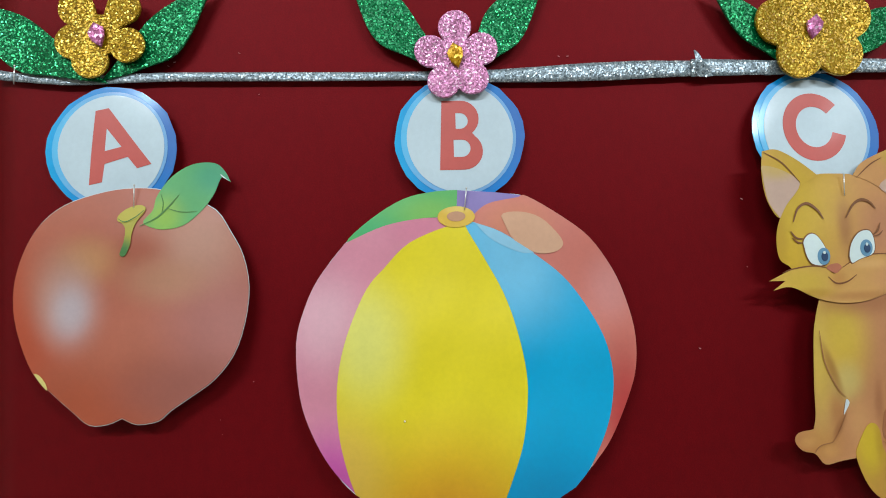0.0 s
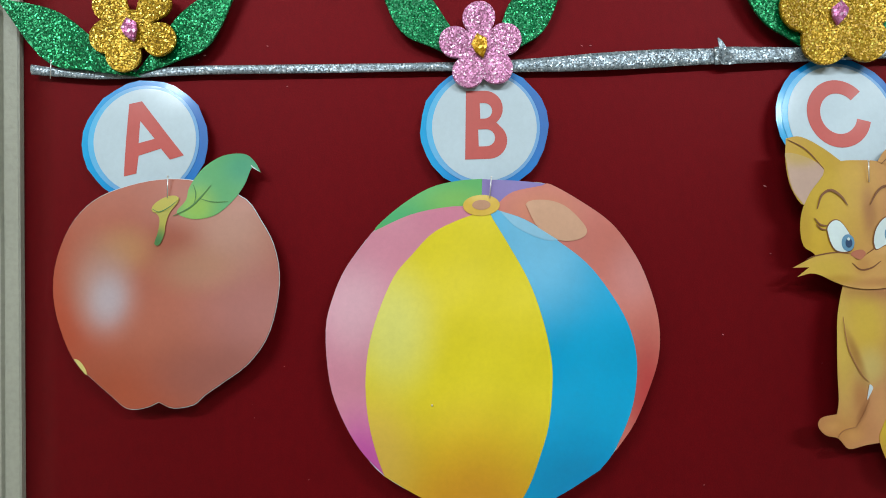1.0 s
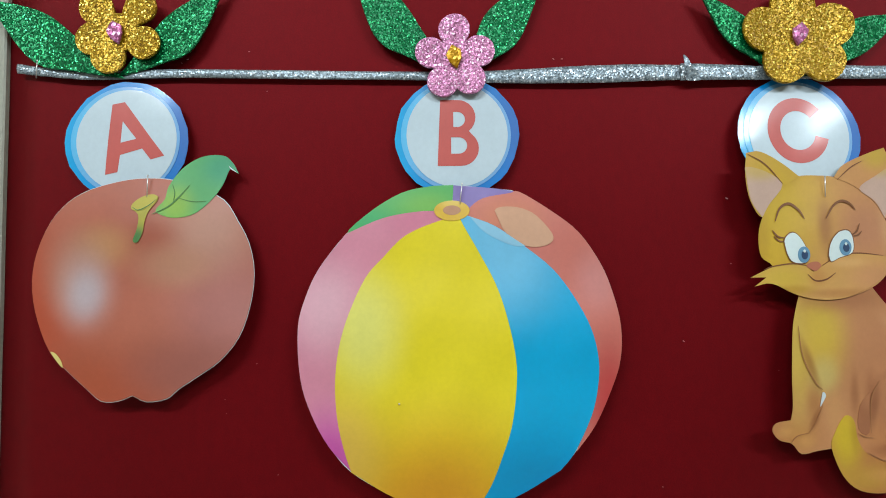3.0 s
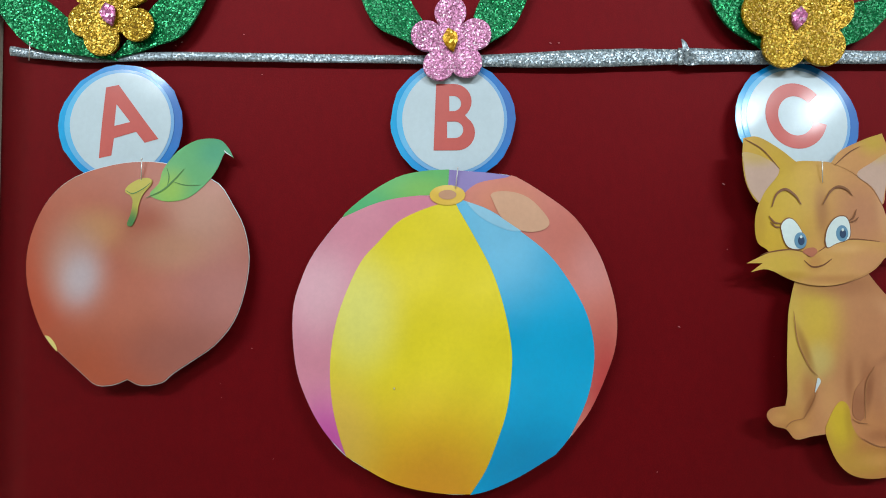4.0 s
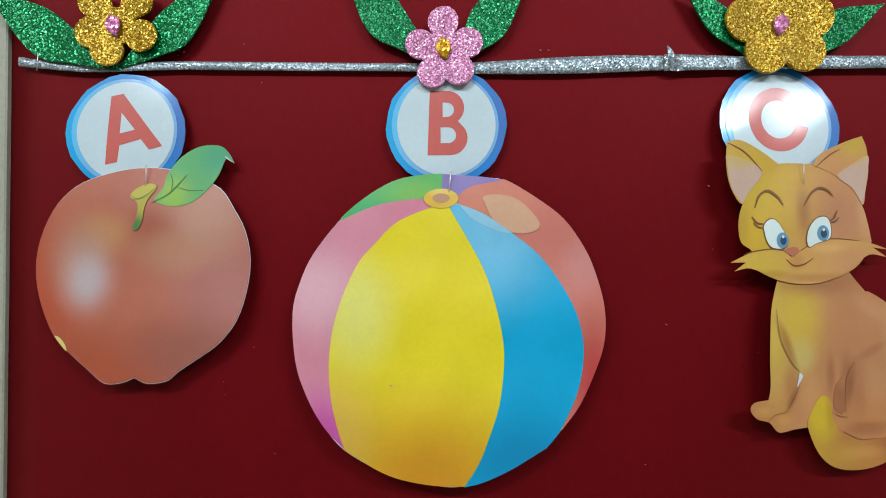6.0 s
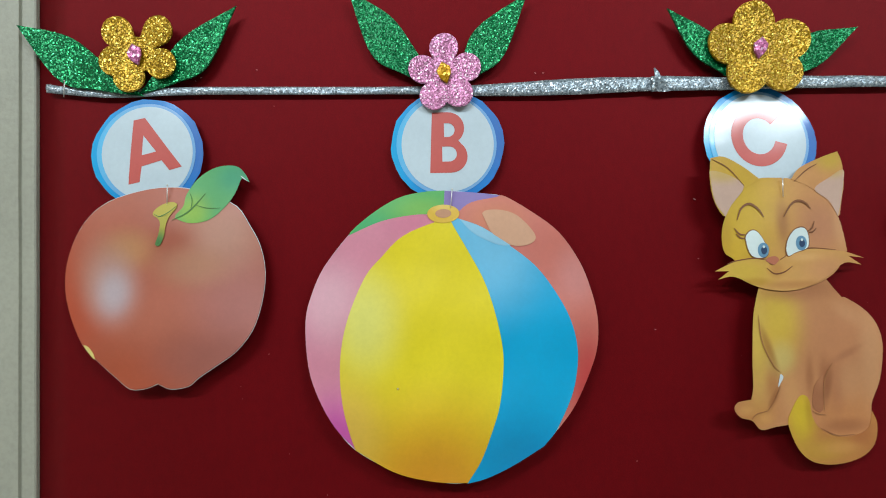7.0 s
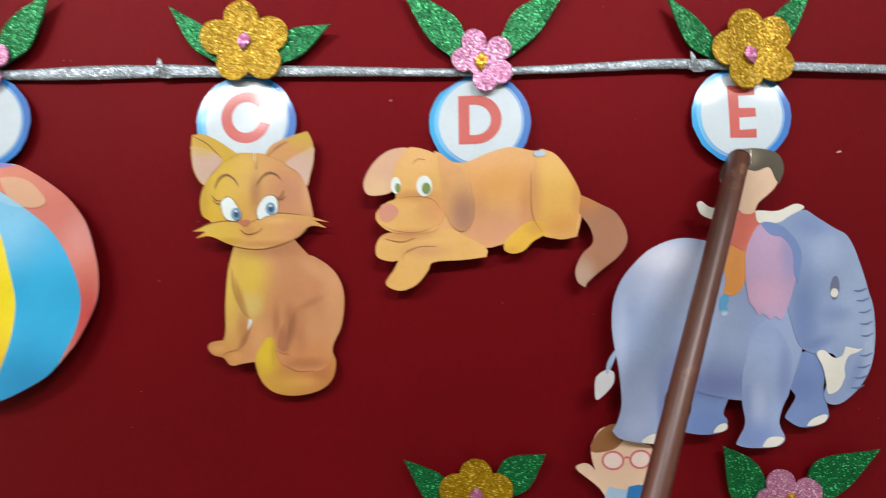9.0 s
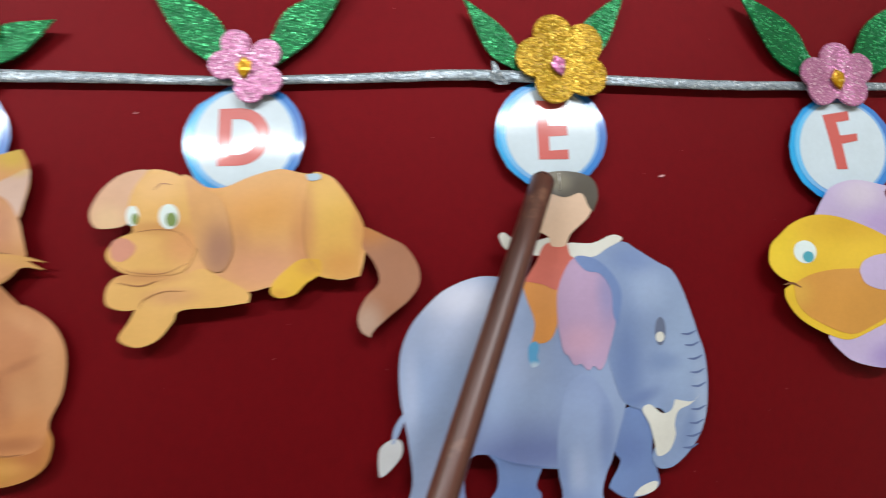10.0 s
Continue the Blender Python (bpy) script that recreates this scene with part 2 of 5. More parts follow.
def setting(name, bm, mat, label):
    return tagged(finish(name, bm, mat), label, name.split("_")[0], kind="structure")


setting("floor", block(X0 - 0.1, X1 + 0.1, Y0 - 0.1, Y1 + 0.1, -0.1, 0.0), FLOOR, "pale polished stone classroom floor")
setting("ceiling", block(X0 - 0.1, X1 + 0.1, Y0 - 0.1, Y1 + 0.1, H, H + 0.1), CEILING, "white painted classroom ceiling")
setting("wall_north", block(X0, X1, Y1, Y1 + 0.1, 0.0, H), WALL, "cream painted wall behind the board")
setting("wall_south", block(X0, X1, Y0 - 0.1, Y0, 0.0, H), WALL, "unseen cream painted wall added to bounce light")
setting("wall_west", block(X0 - 0.1, X0, Y0, Y1, 0.0, H), WALL, "unseen cream painted side wall added to bounce light")
setting("wall_east", block(X1, X1 + 0.1, Y0, Y1, 0.0, H), WALL, "unseen cream painted side wall added to bounce light")

for tx, ty in TUBES:
    lamp_thing = new("ceiling_lamp")
    lamp_thing.location = (tx, ty, H)
    tagged(lamp_thing, "white batten lamp with one long tube on the ceiling", "ceiling lamp", "ceiling lamps")
    part("housing", block(-0.62, 0.62, -0.03, 0.03, -0.06, 0.0, 0.006), WHITE_METAL, lamp_thing)
    bm = bmesh.new()
    bmesh.ops.create_cone(bm, cap_ends=True, segments=16, radius1=0.013, radius2=0.013, depth=1.16, matrix=pose(0, 0, -0.085, 0, 90, 0))
    part("tube", bm, tube_mat, lamp_thing, "glowing white tube", True)
    for sx in (-0.6, 0.6):
        part("socket", block(sx - 0.015, sx + 0.015, -0.018, 0.018, -0.105, -0.06, 0.003), WHITE_METAL, lamp_thing)

# ---- the board ----
FELT_Y = 0.012
BX0, BX1, BZ0, BZ1 = -0.3655, 2.2, 0.78, 1.98
board = new("display_board")
board.location = (0, FELT_Y, 1.4)
tagged(board, "wide dark red felt pin board in a cream frame", "pin board")
bm = bmesh.new()
bmesh.ops.create_grid(bm, x_segments=90, y_segments=40, size=0.5)
for v in bm.verts:
    x, z = BX0 + (v.co.x + 0.5) * (BX1 - BX0), BZ0 + (v.co.y + 0.5) * (BZ1 - BZ0)
    v.co = Vector((x, 0.0007 * noise.noise((x * 5, z * 3, 0.3)), z - 1.4))
bmesh.ops.recalc_face_normals(bm, faces=bm.faces[:])
back = bmesh.ops.extrude_face_region(bm, geom=bm.faces[:])["geom"]
for v in back:
    if isinstance(v, bmesh.types.BMVert):
        v.co.y += 0.018
bmesh.ops.recalc_face_normals(bm, faces=bm.faces[:])
part("felt_panel", bm, FELT, board, "dark red felt", True)


def rail(length, name="frame_rail"):
    """A stepped frame rail along +z, its inner edge at x = 0 and its body towards -x."""
    profile = [(0.0, 0.018), (0.0, -0.004), (-0.0012, -0.0052), (-0.0113, -0.0052), (-0.012, -0.0026), (-0.0142, -0.0026),
               (-0.015, -0.0055), (-0.058, -0.0058), (-0.062, -0.002), (-0.062, 0.018)]
    bm = bmesh.new()
    rows = [[bm.verts.new((x, y, z)) for x, y in profile] for z in np.linspace(-length / 2, length / 2, 25)]
    for a, b in zip(rows, rows[1:]):
        for k in range(len(profile)):
            bm.faces.new((a[k], a[(k + 1) % len(profile)], b[(k + 1) % len(profile)], b[k]))
    bm.faces.new(rows[0])
    bm.faces.new(rows[-1][::-1])
    bmesh.ops.recalc_face_normals(bm, faces=bm.faces[:])
    for v in bm.verts:
        v.co.x += 0.0006 * noise.noise((v.co.z * 9, v.co.x * 60, 2.0))
    return part(name, bm, TRIM, board, "cream painted stepped frame rail")


mid_x, mid_z = (BX0 + BX1) / 2, (BZ0 + BZ1) / 2 - 1.4
rail(BZ1 - BZ0).location = (BX0, 0, mid_z)
side = rail(BZ1 - BZ0)
side.matrix_local = pose(BX1, 0, mid_z, 0, 180, 0)
top_rail = rail(BX1 - BX0 + 0.124)
top_rail.matrix_local = pose(mid_x, 0, BZ1 - 1.4, 0, 90, 0)
low_rail = rail(BX1 - BX0 + 0.124)
low_rail.matrix_local = pose(mid_x, 0, BZ0 - 1.4, 0, -90, 0)

# ---- silver ribbon ----
ribbon = thing("ribbon", 0, 0.006, 11, "silver glitter ribbon stretched across the red felt", "ribbon")


def strip(name, tops, lows, seed):
    """A ribbon piece between an upper and a lower line of (x, z) in cm."""
    upper, lower = smooth_run(tops, 6) + [tops[-1]], smooth_run(lows, 6) + [lows[-1]]
    bm = bmesh.new()
    rows = []
    for i, ((xa, za), (xb, zb)) in enumerate(zip(upper, lower)):
        rag = 0.05 * noise.noise((xa * 1.3, seed, 0.0))
        row = []
        for k in range(5):
            s = k / 4
            x, z = xa + (xb - xa) * s, za + rag + (zb - za) * s - 11
            y = 0.0012 * noise.noise((x * 0.25, s, seed)) - 0.0006 * math.sin(math.pi * s)
            row.append(bm.verts.new((x / 100, y, z / 100)))
        rows.append(row)
    for a, b in zip(rows, rows[1:]):
        for k in range(4):
            bm.faces.new((a[k], a[k + 1], b[k + 1], b[k]))
    back = bmesh.ops.extrude_face_region(bm, geom=bm.faces[:])["geom"]
    for v in back:
        if isinstance(v, bmesh.types.BMVert):
            v.co.y += 0.0008
    bmesh.ops.recalc_face_normals(bm, faces=bm.faces[:])
    return part(name, bm, SILVER, ribbon, "", True)


strip("strip", [(-35.5, 12.5), (-33.6, 12.2), (-29.4, 11.8), (-22.5, 11.9), (-13.2, 11.7), (-2.7, 11.5), (3.5, 11.5), (10.5, 11.8), (15.2, 11.9), (19.3, 11.8)],
      [(-35.5, 11.7), (-33.6, 11.5), (-29.4, 11.1), (-22.5, 11.2), (-13.2, 11.0), (-2.7, 10.8), (3.5, 10.5), (10.5, 10.4), (15.2, 10.5), (19.2, 10.6)], 1.0)
strip("strip", [(19.0, 11.9), (22.2, 11.8), (25.9, 11.6), (32.9, 11.6), (42.6, 11.3), (49.7, 11.1), (56.8, 11.2), (64.5, 11.5), (70.4, 11.8), (74.6, 11.8)],
      [(19.0, 10.5), (22.2, 10.5), (25.9, 10.5), (32.9, 10.5), (42.6, 10.4), (49.7, 10.3), (56.8, 10.4), (64.5, 10.6), (70.4, 10.8), (74.6, 10.8)], 2.0).location.y = -0.0012
strip("strip", [(74.2, 11.8), (78.0, 11.6), (85.1, 11.3), (95.0, 10.9), (104.0, 10.8), (114.2, 10.7), (124.0, 10.7), (134.0, 10.9)],
      [(74.2, 10.7), (78.0, 10.6), (85.1, 10.4), (95.0, 10.0), (104.0, 10.0), (114.2, 10.0), (124.0, 10.0), (134.0, 10.2)], 3.0).location.y = -0.0024
for kx in (19.3, 74.5):
    part("fold", sheet([outline([(kx - 0.15, 1.5), (kx + 0.2, 1.2), (kx + 0.45, 0.6), (kx + 1.3, -0.3), (kx + 1.2, -0.55), (kx + 0.1, -0.5), (kx - 0.1, 0.4)])],
                       lambda x, z: -0.004 - 0.0015 * math.sin(2.2 * z), 0, 0.0008, 0.5), SILVER, ribbon, "pinched silver fold", True)


# ---- flower ornaments ----
def blossom(petals, radius):
    """Five round lobes cut from one sheet: petals are the lobes' middles in cm."""
    out = []
    radius *= 1.05
    petals = [(0.95 * px, 0.95 * pz) for px, pz in petals]
    for k in range(160):
        a = 2 * math.pi * k / 160
        ux, uz = math.cos(a), math.sin(a)
        best = radius * 1.2
        for px, pz in petals:
            along, off = px * ux + pz * uz, px * uz - pz * ux
            if abs(off) < radius:
                best = max(best, along + math.sqrt(radius**2 - off**2))
        best += 0.06 * noise.noise((3 * ux, 3 * uz, petals[0][0]))
        out.append((best * ux, best * uz))
    return out


def leaf_shape(base, tip, left, right):
    """A pointed leaf from base to tip that passes the two side marks."""
    spine = ((tip[0] + base[0]) / 2, (tip[1] + base[1]) / 2)
    full = [((base[0] + s[0]) / 2 + 0.12 * (s[0] - spine[0]), (base[1] + s[1]) / 2 + 0.12 * (s[1] - spine[1])) for s in (left, right)]
    return outline([tip, tip, left, full[0], base, base, full[1], right], 8)


def ornament(x, z, petals, radius, mats, leaves, seed, words):
    """A glitter foam flower with two leaves; leaves hold tip, base and two side marks on the board in cm."""
    top = thing("flower_ornament", x, 0.0, z, words, "flower ornament", "flowers along the ribbons")
    for tip, base, left, right in leaves:
        near = [(a - x, b - z) for a, b in (base, tip, left, right)]
        lift = 0.0022 if tip[0] > -39 else 0.0005
        reach = math.hypot(near[1][0] - near[0][0], near[1][1] - near[0][1])

        def bend(u, v, near=near, reach=reach, lift=lift):
            far = math.hypot(u - near[0][0], v - near[0][1]) / reach
            return 0.0045 - 0.005 * far**2 + 0.0012 * math.sin(0.8 * u + seed) - (0.009 * far**3 if lift < 0.002 else 0.0)
        part("leaf", sheet([leaf_shape(*near)], bend, 0, 0.0018, 1.0, 0.0004), GREEN, top, "green glitter foam leaf")

    def lift_petals(u, v):
        return 0.0005 - 0.0016 * (math.hypot(u, v) / 4) ** 2 + 0.0007 * math.sin(1.3 * u + 2 * seed)
    part("blossom", sheet([blossom(petals, radius)], lift_petals, 0, 0.0024, 0.8, 0.0006), mats[0], top)
    turn = 0.3 * math.sin(2 * seed)
    kite = ((-0.5, 0.15), (-0.5, 0.15), (-0.05, 0.72), (-0.05, 0.72), (0.45, 0.3), (0.45, 0.3), (0.4, -0.2), (0.05, -0.8), (0.05, -0.8), (-0.35, -0.4))
    bead = outline([(1.3 * (u * math.cos(turn) - v * math.sin(turn)), 1.3 * (u * math.sin(turn) + v * math.cos(turn))) for u, v in kite], 2)
    part("centre", sheet([bead], lambda u, v: -0.0026 - 0.0014 * (1 - (u * u + v * v)), 0, 0.0022, 0.3, 0.0005), mats[1], top)
    return top


GOLDEN = "gold glitter foam flower with two green leaves on the ribbon"
ROSE = "pink glitter foam flower with two green leaves on the ribbon"
ornament(-26.94, 14.69, [(-1.8, 2.2), (2.0, 2.2), (2.3, -0.9), (-0.7, -2.1), (-2.1, -0.5)], 1.3, (GOLD, PINK_FOAM),
         [((-37.6, 17.59), (-26.55, 11.1), (-33.25, 16.64), (-34.15, 12.7)), ((-18.05, 18.93), (-27.05, 11.3), (-22.85, 16.27), (-20.75, 13.52))], 0.4, GOLDEN)
ornament(0.44, 12.4, [(0.0, 2.4), (2.1, 0.5), (1.3, -1.9), (-1.0, -2.1), (-2.0, 0.4)], 1.22, (PINK, GOLD_FOAM),
         [((-8.05, 20.17), (0.35, 10.8), (-4.25, 17.69), (-6.05, 14.38)), ((8.05, 19.52), (0.95, 10.8), (3.45, 16.49), (5.85, 14.02))], 1.3, ROSE)
ornament(28.37, 13.95, [(-0.4, 2.5), (2.8, 0.8), (2.0, -2.2), (-1.2, -2.3), (-2.9, 0.5)], 1.75, (GOLD, PINK_FOAM),
         [((20.4, 17.78), (28.0, 10.3), (24.4, 15.4), (22.6, 13.74)), ((37.2, 15.67), (29.0, 10.6), (33.2, 15.3), (34.3, 12.74))], 2.1, GOLDEN)
ornament(52.81, 11.56, [(-0.8, 2.2), (1.9, 1.4), (2.0, -1.1), (0.4, -1.9), (-1.9, 0.3)], 1.2, (PINK, GOLD_FOAM),
         [((44.45, 19.44), (52.55, 10.2), (49.95, 16.59), (47.15, 14.38)), ((61.85, 19.44), (53.05, 10.2), (56.65, 17.14), (58.95, 14.85))], 3.0, ROSE)
ornament(80.26, 11.95, [(-0.4, 3.0), (2.4, 2.1), (2.7, -1.0), (-0.3, -1.7), (-2.1, 0.8)], 1.75, (GOLD, PINK_FOAM),
         [((71.8, 18.15), (79.3, 10.4), (75.4, 15.58), (73.9, 13.37)), ((86.9, 19.16), (80.6, 10.4), (83.1, 16.31), (85.1, 14.38))], 3.7, GOLDEN)
ornament(106.82, 10.82, [(0.0, 2.2), (2.3, 1.1), (1.6, -1.1), (-1.5, -1.0), (-2.2, 0.7)], 1.4, (PINK, GOLD_FOAM),
         [((97.55, 19.16), (106.35, 9.8), (102.85, 16.41), (100.75, 13.47)), ((116.75, 19.89), (107.35, 9.8), (111.05, 16.86), (113.15, 13.1))], 4.4, ROSE)
ornament(51.88, -32.93, [(0.0, 2.2), (2.2, 0.6), (1.4, -2.0), (-1.4, -2.0), (-2.2, 0.6)], 1.6, (GOLD, PINK_FOAM),
         [((44.5, -29.2), (51.2, -34.6), (48.2, -30.9), (46.7, -33.5)), ((59.0, -28.7), (52.6, -34.6), (55.1, -29.3), (57.4, -32.2))], 5.0, GOLDEN)
ornament(83.7, -33.53, [(-0.9, 1.8), (1.9, 0.8), (1.5, -1.7), (-0.5, -2.1), (-2.1, -0.3)], 1.4, (PINK, GOLD_FOAM),
         [((77.1, -28.0), (83.2, -36.2), (80.4, -29.7), (78.0, -33.3)), ((93.0, -28.4), (84.2, -36.2), (87.1, -29.5), (89.8, -32.3))], 5.8, ROSE)

# ---- letter discs ----
RIM = ink("disc_rim", lin(10, 124, 204), ((-5, 0, 5.5, 8, lin(0, 164, 224), 1.0), (5, 1, 3.0, 6, lin(62, 108, 184), 0.8)), 0.5, 0.8, 0.13, 0.4)
RING = ink("disc_ring", lin(120, 170, 218), ((-4.5, 1, 5, 6, lin(92, 190, 236), 0.9),), 0.5, 0.8, 0.13, 0.4)
FACE = ink("disc_face", lin(198, 212, 220), (), 0.5, 0.8, 0.13, 0.4)
LETTER = ink("letter_red", lin(200, 88, 80), (), 0.5, 0.8, 0.13, 0.4)


def ngon(radius, seed, n=30):
    """A circle cut by hand with scissors."""
    rng = random.Random(seed)
    return [(r * math.cos(a), r * math.sin(a)) for a, r in ((2 * math.pi * (k + rng.uniform(-0.25, 0.25)) / n, radius * rng.uniform(0.984, 1.01)) for k in range(n))]


def letter_disc(letter, x, z, radius, lean, loops, seed, swing=0.0):
    """A round letter card; lean: degrees by which it faces upwards."""
    top = thing("letter_disc", x, 0.003, z, f"round paper card with red letter {letter} in a blue ring", "letter card", "letter cards")
    bend = curl(0.0, math.tan(radians(lean)) / 100, -0.0015, seed, 0.0003, swing, 0.006)
    part("rim", sheet([ngon(radius, seed)], bend, 0, 0.0004, 1.5), RIM, top, "blue rim", True)
    part("ring", sheet([oval(-0.1, 0.05, radius * 0.885, radius * 0.9, 0, 48)], bend, 1.8, 0.0002, 1.5), RING, top, "pale blue ring", True)
    part("face", sheet([oval(0, 0.05, radius * 0.815, radius * 0.845, 0, 48)], bend, 3.0, 0.0002, 1.5), FACE, top, "white face", True)
    near = [[(a - x, b - z) for a, b in loop] for loop in loops]
    part("letter", sheet(near, bend, 4.2, 0.0002, 1.5), LETTER, top, f"red letter {letter}", True)


def bowl(x0, x1, z0, z1, lean=0.0, n=14):
    """A letter's bowl: flat at x0, round towards x1, from z0 up to z1."""
    r = (z1 - z0) / 2
    run = x1 - x0 - r
    pts = [(x0, z0)] + [(x0 + max(run, 0) + min(r, x1 - x0) * math.cos(a), z0 + r + r * math.sin(a)) for a in (math.pi * (k / n - 0.5) for k in range(n + 1))] + [(x0, z1)]
    return [(px + lean * (pz - z0), pz) for px, pz in pts]


letter_disc("A", -26.2, 5.9, 5.0, 1.5, [[(-27.9, 3.15), (-27.5, 8.95), (-26.5, 9.15), (-23.1, 4.65), (-24.2, 4.35), (-24.9, 5.25), (-26.7, 4.75), (-26.9, 3.35)], [(-26.6, 7.55), (-26.7, 5.75), (-25.4, 6.05)]], 3)
low, high = bowl(-1.0, 2.35, 3.55, 6.45), bowl(-0.75, 2.1, 6.1, 9.0)
letter_disc("B", 0.6, 6.05, 5.05, 2.0, [[p for p in low if p[1] < 6.25] + [p for p in high if p[1] > 6.35], bowl(0.3, 1.25, 6.75, 8.0), bowl(0.1, 1.4, 4.55, 5.9)], 5)
arc = [(28.32 + 2.55 * math.cos(a), 6.2 + 2.75 * math.sin(a)) for a in (radians(40 + 304 * k / 40) for k in range(41))]
hollow = [(28.32 + 1.48 * math.cos(a), 6.2 + 1.65 * math.sin(a)) for a in (radians(344 - 304 * k / 40) for k in range(41))]
letter_disc("C", 28.36, 5.75, 5.1, 6.3, [arc + hollow], 8, 0.0005)
letter_disc("D", 52.6, 5.5, 5.25, 7.0, [bowl(50.4, 54.85, 3.1, 8.3), bowl(51.55, 53.75, 4.05, 7.3)], 11, -0.001)
letter_disc("E", 79.5, 5.85, 5.1, 4.2, [[(78.3, 3.5), (78.2, 9.0), (81.0, 8.9), (81.0, 8.0), (79.3, 7.9), (79.3, 6.6), (81.0, 6.6), (81.0, 5.7), (79.3, 5.6), (79.3, 4.3), (81.0, 4.4), (81.0, 3.5)]], 14)
letter_disc("F", 107.3, 4.4, 5.2, 2.0, [[(106.5, 2.4), (105.6, 7.6), (108.2, 8.0), (108.2, 7.1), (106.9, 6.9), (107.1, 5.6), (108.8, 5.8), (108.8, 5.1), (107.2, 4.8), (107.6, 2.4)]], 17)


def pin(x, z, foot, y=-0.006):
    """A steel pin with a small head, pushed in at its foot."""
    bm = bmesh.new()
    length = math.hypot(foot[0] - x, foot[1] - z) / 100
    bmesh.ops.create_cone(bm, cap_ends=True, segments=10, radius1=0.00035, radius2=0.00045, depth=length, matrix=Matrix.Translation((0, 0, -length / 2)))
    bmesh.ops.create_uvsphere(bm, u_segments=10, v_segments=6, radius=0.0008)
    ob = finish("pin", bm, PIN, None, "", True)
    ob.matrix_world = pose(x / 100, y, 1.4 + z / 100, 8, math.degrees(math.atan2(x - foot[0], z - foot[1])), 0)
    tagged(ob, "thin steel pin holding the paper to the felt", "pin", "pins")


# ---- apple ----
apple = thing("apple_cutout", -24.52, -0.003, -6.07, "red apple with a green leaf cut from printed paper", "paper cutout")
apple.scale.x = 0.968
# Print tones; the paler right half also holds gloss haze as colour.
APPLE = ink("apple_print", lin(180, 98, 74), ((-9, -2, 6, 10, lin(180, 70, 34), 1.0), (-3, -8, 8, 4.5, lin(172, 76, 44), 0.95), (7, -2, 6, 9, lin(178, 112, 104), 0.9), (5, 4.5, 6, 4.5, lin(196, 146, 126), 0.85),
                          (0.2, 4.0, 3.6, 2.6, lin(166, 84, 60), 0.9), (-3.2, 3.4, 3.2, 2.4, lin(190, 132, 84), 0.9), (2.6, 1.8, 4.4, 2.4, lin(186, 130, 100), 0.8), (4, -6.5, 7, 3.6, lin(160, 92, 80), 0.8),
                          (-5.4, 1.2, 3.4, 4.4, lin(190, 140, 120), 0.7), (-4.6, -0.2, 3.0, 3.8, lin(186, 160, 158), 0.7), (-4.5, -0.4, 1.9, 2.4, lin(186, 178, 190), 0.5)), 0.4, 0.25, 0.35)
LEAF_PRINT = ink("leaf_print", lin(92, 168, 100), ((2.6, 6.6, 2.2, 2.2, lin(150, 188, 66), 0.9), (6.5, 9.6, 2.4, 2.0, lin(70, 158, 118), 0.9)))
STEM_PRINT = ink("stem_print", lin(178, 166, 56), ((-0.4, 4.0, 1.2, 1.4, lin(70, 122, 62), 1.0),))
DARK_GREEN = ink("dark_green_print", lin(78, 128, 56))
YELLOW_SPOT = ink("yellow_spot_print", lin(224, 206, 120))
apple_bend = curl(8.5, 0.0002, 0.003, 0.6, 0.0007)
fruit_rim = outline([(-2.7, 8.4), (-0.4, 8.8), (2.0, 8.7), (4.4, 8.0), (6.6, 7.0), (7.8, 5.3), (8.7, 3.5), (9.1, 1.1), (8.8, -1.6), (8.0, -3.9), (6.5, -5.7), (4.7, -6.9), (3.1, -7.9), (2.2, -8.6), (0.6, -8.8), (-0.5, -8.3), (-0.5, -8.3),
                              (-1.6, -8.7), (-3.0, -8.7), (-4.2, -7.8), (-5.9, -6.3), (-7.4, -4.8), (-8.5, -2.5), (-9.1, -0.1), (-9.0, 2.2), (-8.1, 4.6), (-6.8, 6.4), (-5.1, 7.6)], 3)
# Paper edge; its white also stands in for highlights on the curled rim.
part("backing", sheet([[(1.004 * a, 1.007 * b) for a, b in fruit_rim]], lambda x, z: apple_bend(x, z) + 0.0006), PAPER, apple, "white paper edge", True)
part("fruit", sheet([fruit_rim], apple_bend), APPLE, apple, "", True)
apple_leaf = part("leaf", sheet([outline([(1.1, 6.3), (1.4, 5.9), (2.6, 5.6), (4.2, 5.9), (5.6, 7.0), (6.5, 8.2), (7.1, 9.5), (7.8, 9.1), (7.8, 9.1), (7.3, 10.0), (6.5, 10.6), (4.8, 10.5), (3.2, 9.6), (2.1, 8.2), (1.8, 7.1)])], apple_bend, 2, 0.0003), LEAF_PRINT, apple, "green leaf", True)
stem = part("stem", sheet([outline([(-0.9, 6.4), (-0.1, 7.0), (1.1, 7.4), (1.2, 7.0), (0.7, 6.4), (0.4, 5.9), (0.2, 5.2), (0.1, 4.5), (-0.3, 3.7), (-0.7, 3.8), (-0.4, 4.7), (-0.3, 5.8)], 4)], apple_bend, 4, 0.0002), STEM_PRINT, apple, "yellow-green stalk", True)
part("stalk_top", sheet([oval(0.15, 6.85, 1.15, 0.5, 24)], apple_bend, 5.2, 0.0002), ink("stalk_top_print", lin(192, 176, 60)), stem, "yellow stalk top", True)
part("vein", sheet([stroke([(0.8, 5.9), (2.1, 6.5), (3.0, 7.3), (3.8, 8.2)], 0.12)], apple_bend, 4, 0.0002), DARK_GREEN, apple_leaf)
part("vein", sheet([stroke([(2.9, 7.2), (4.0, 6.9), (5.2, 6.9)], 0.07)], apple_bend, 4, 0.0002), DARK_GREEN, apple_leaf)
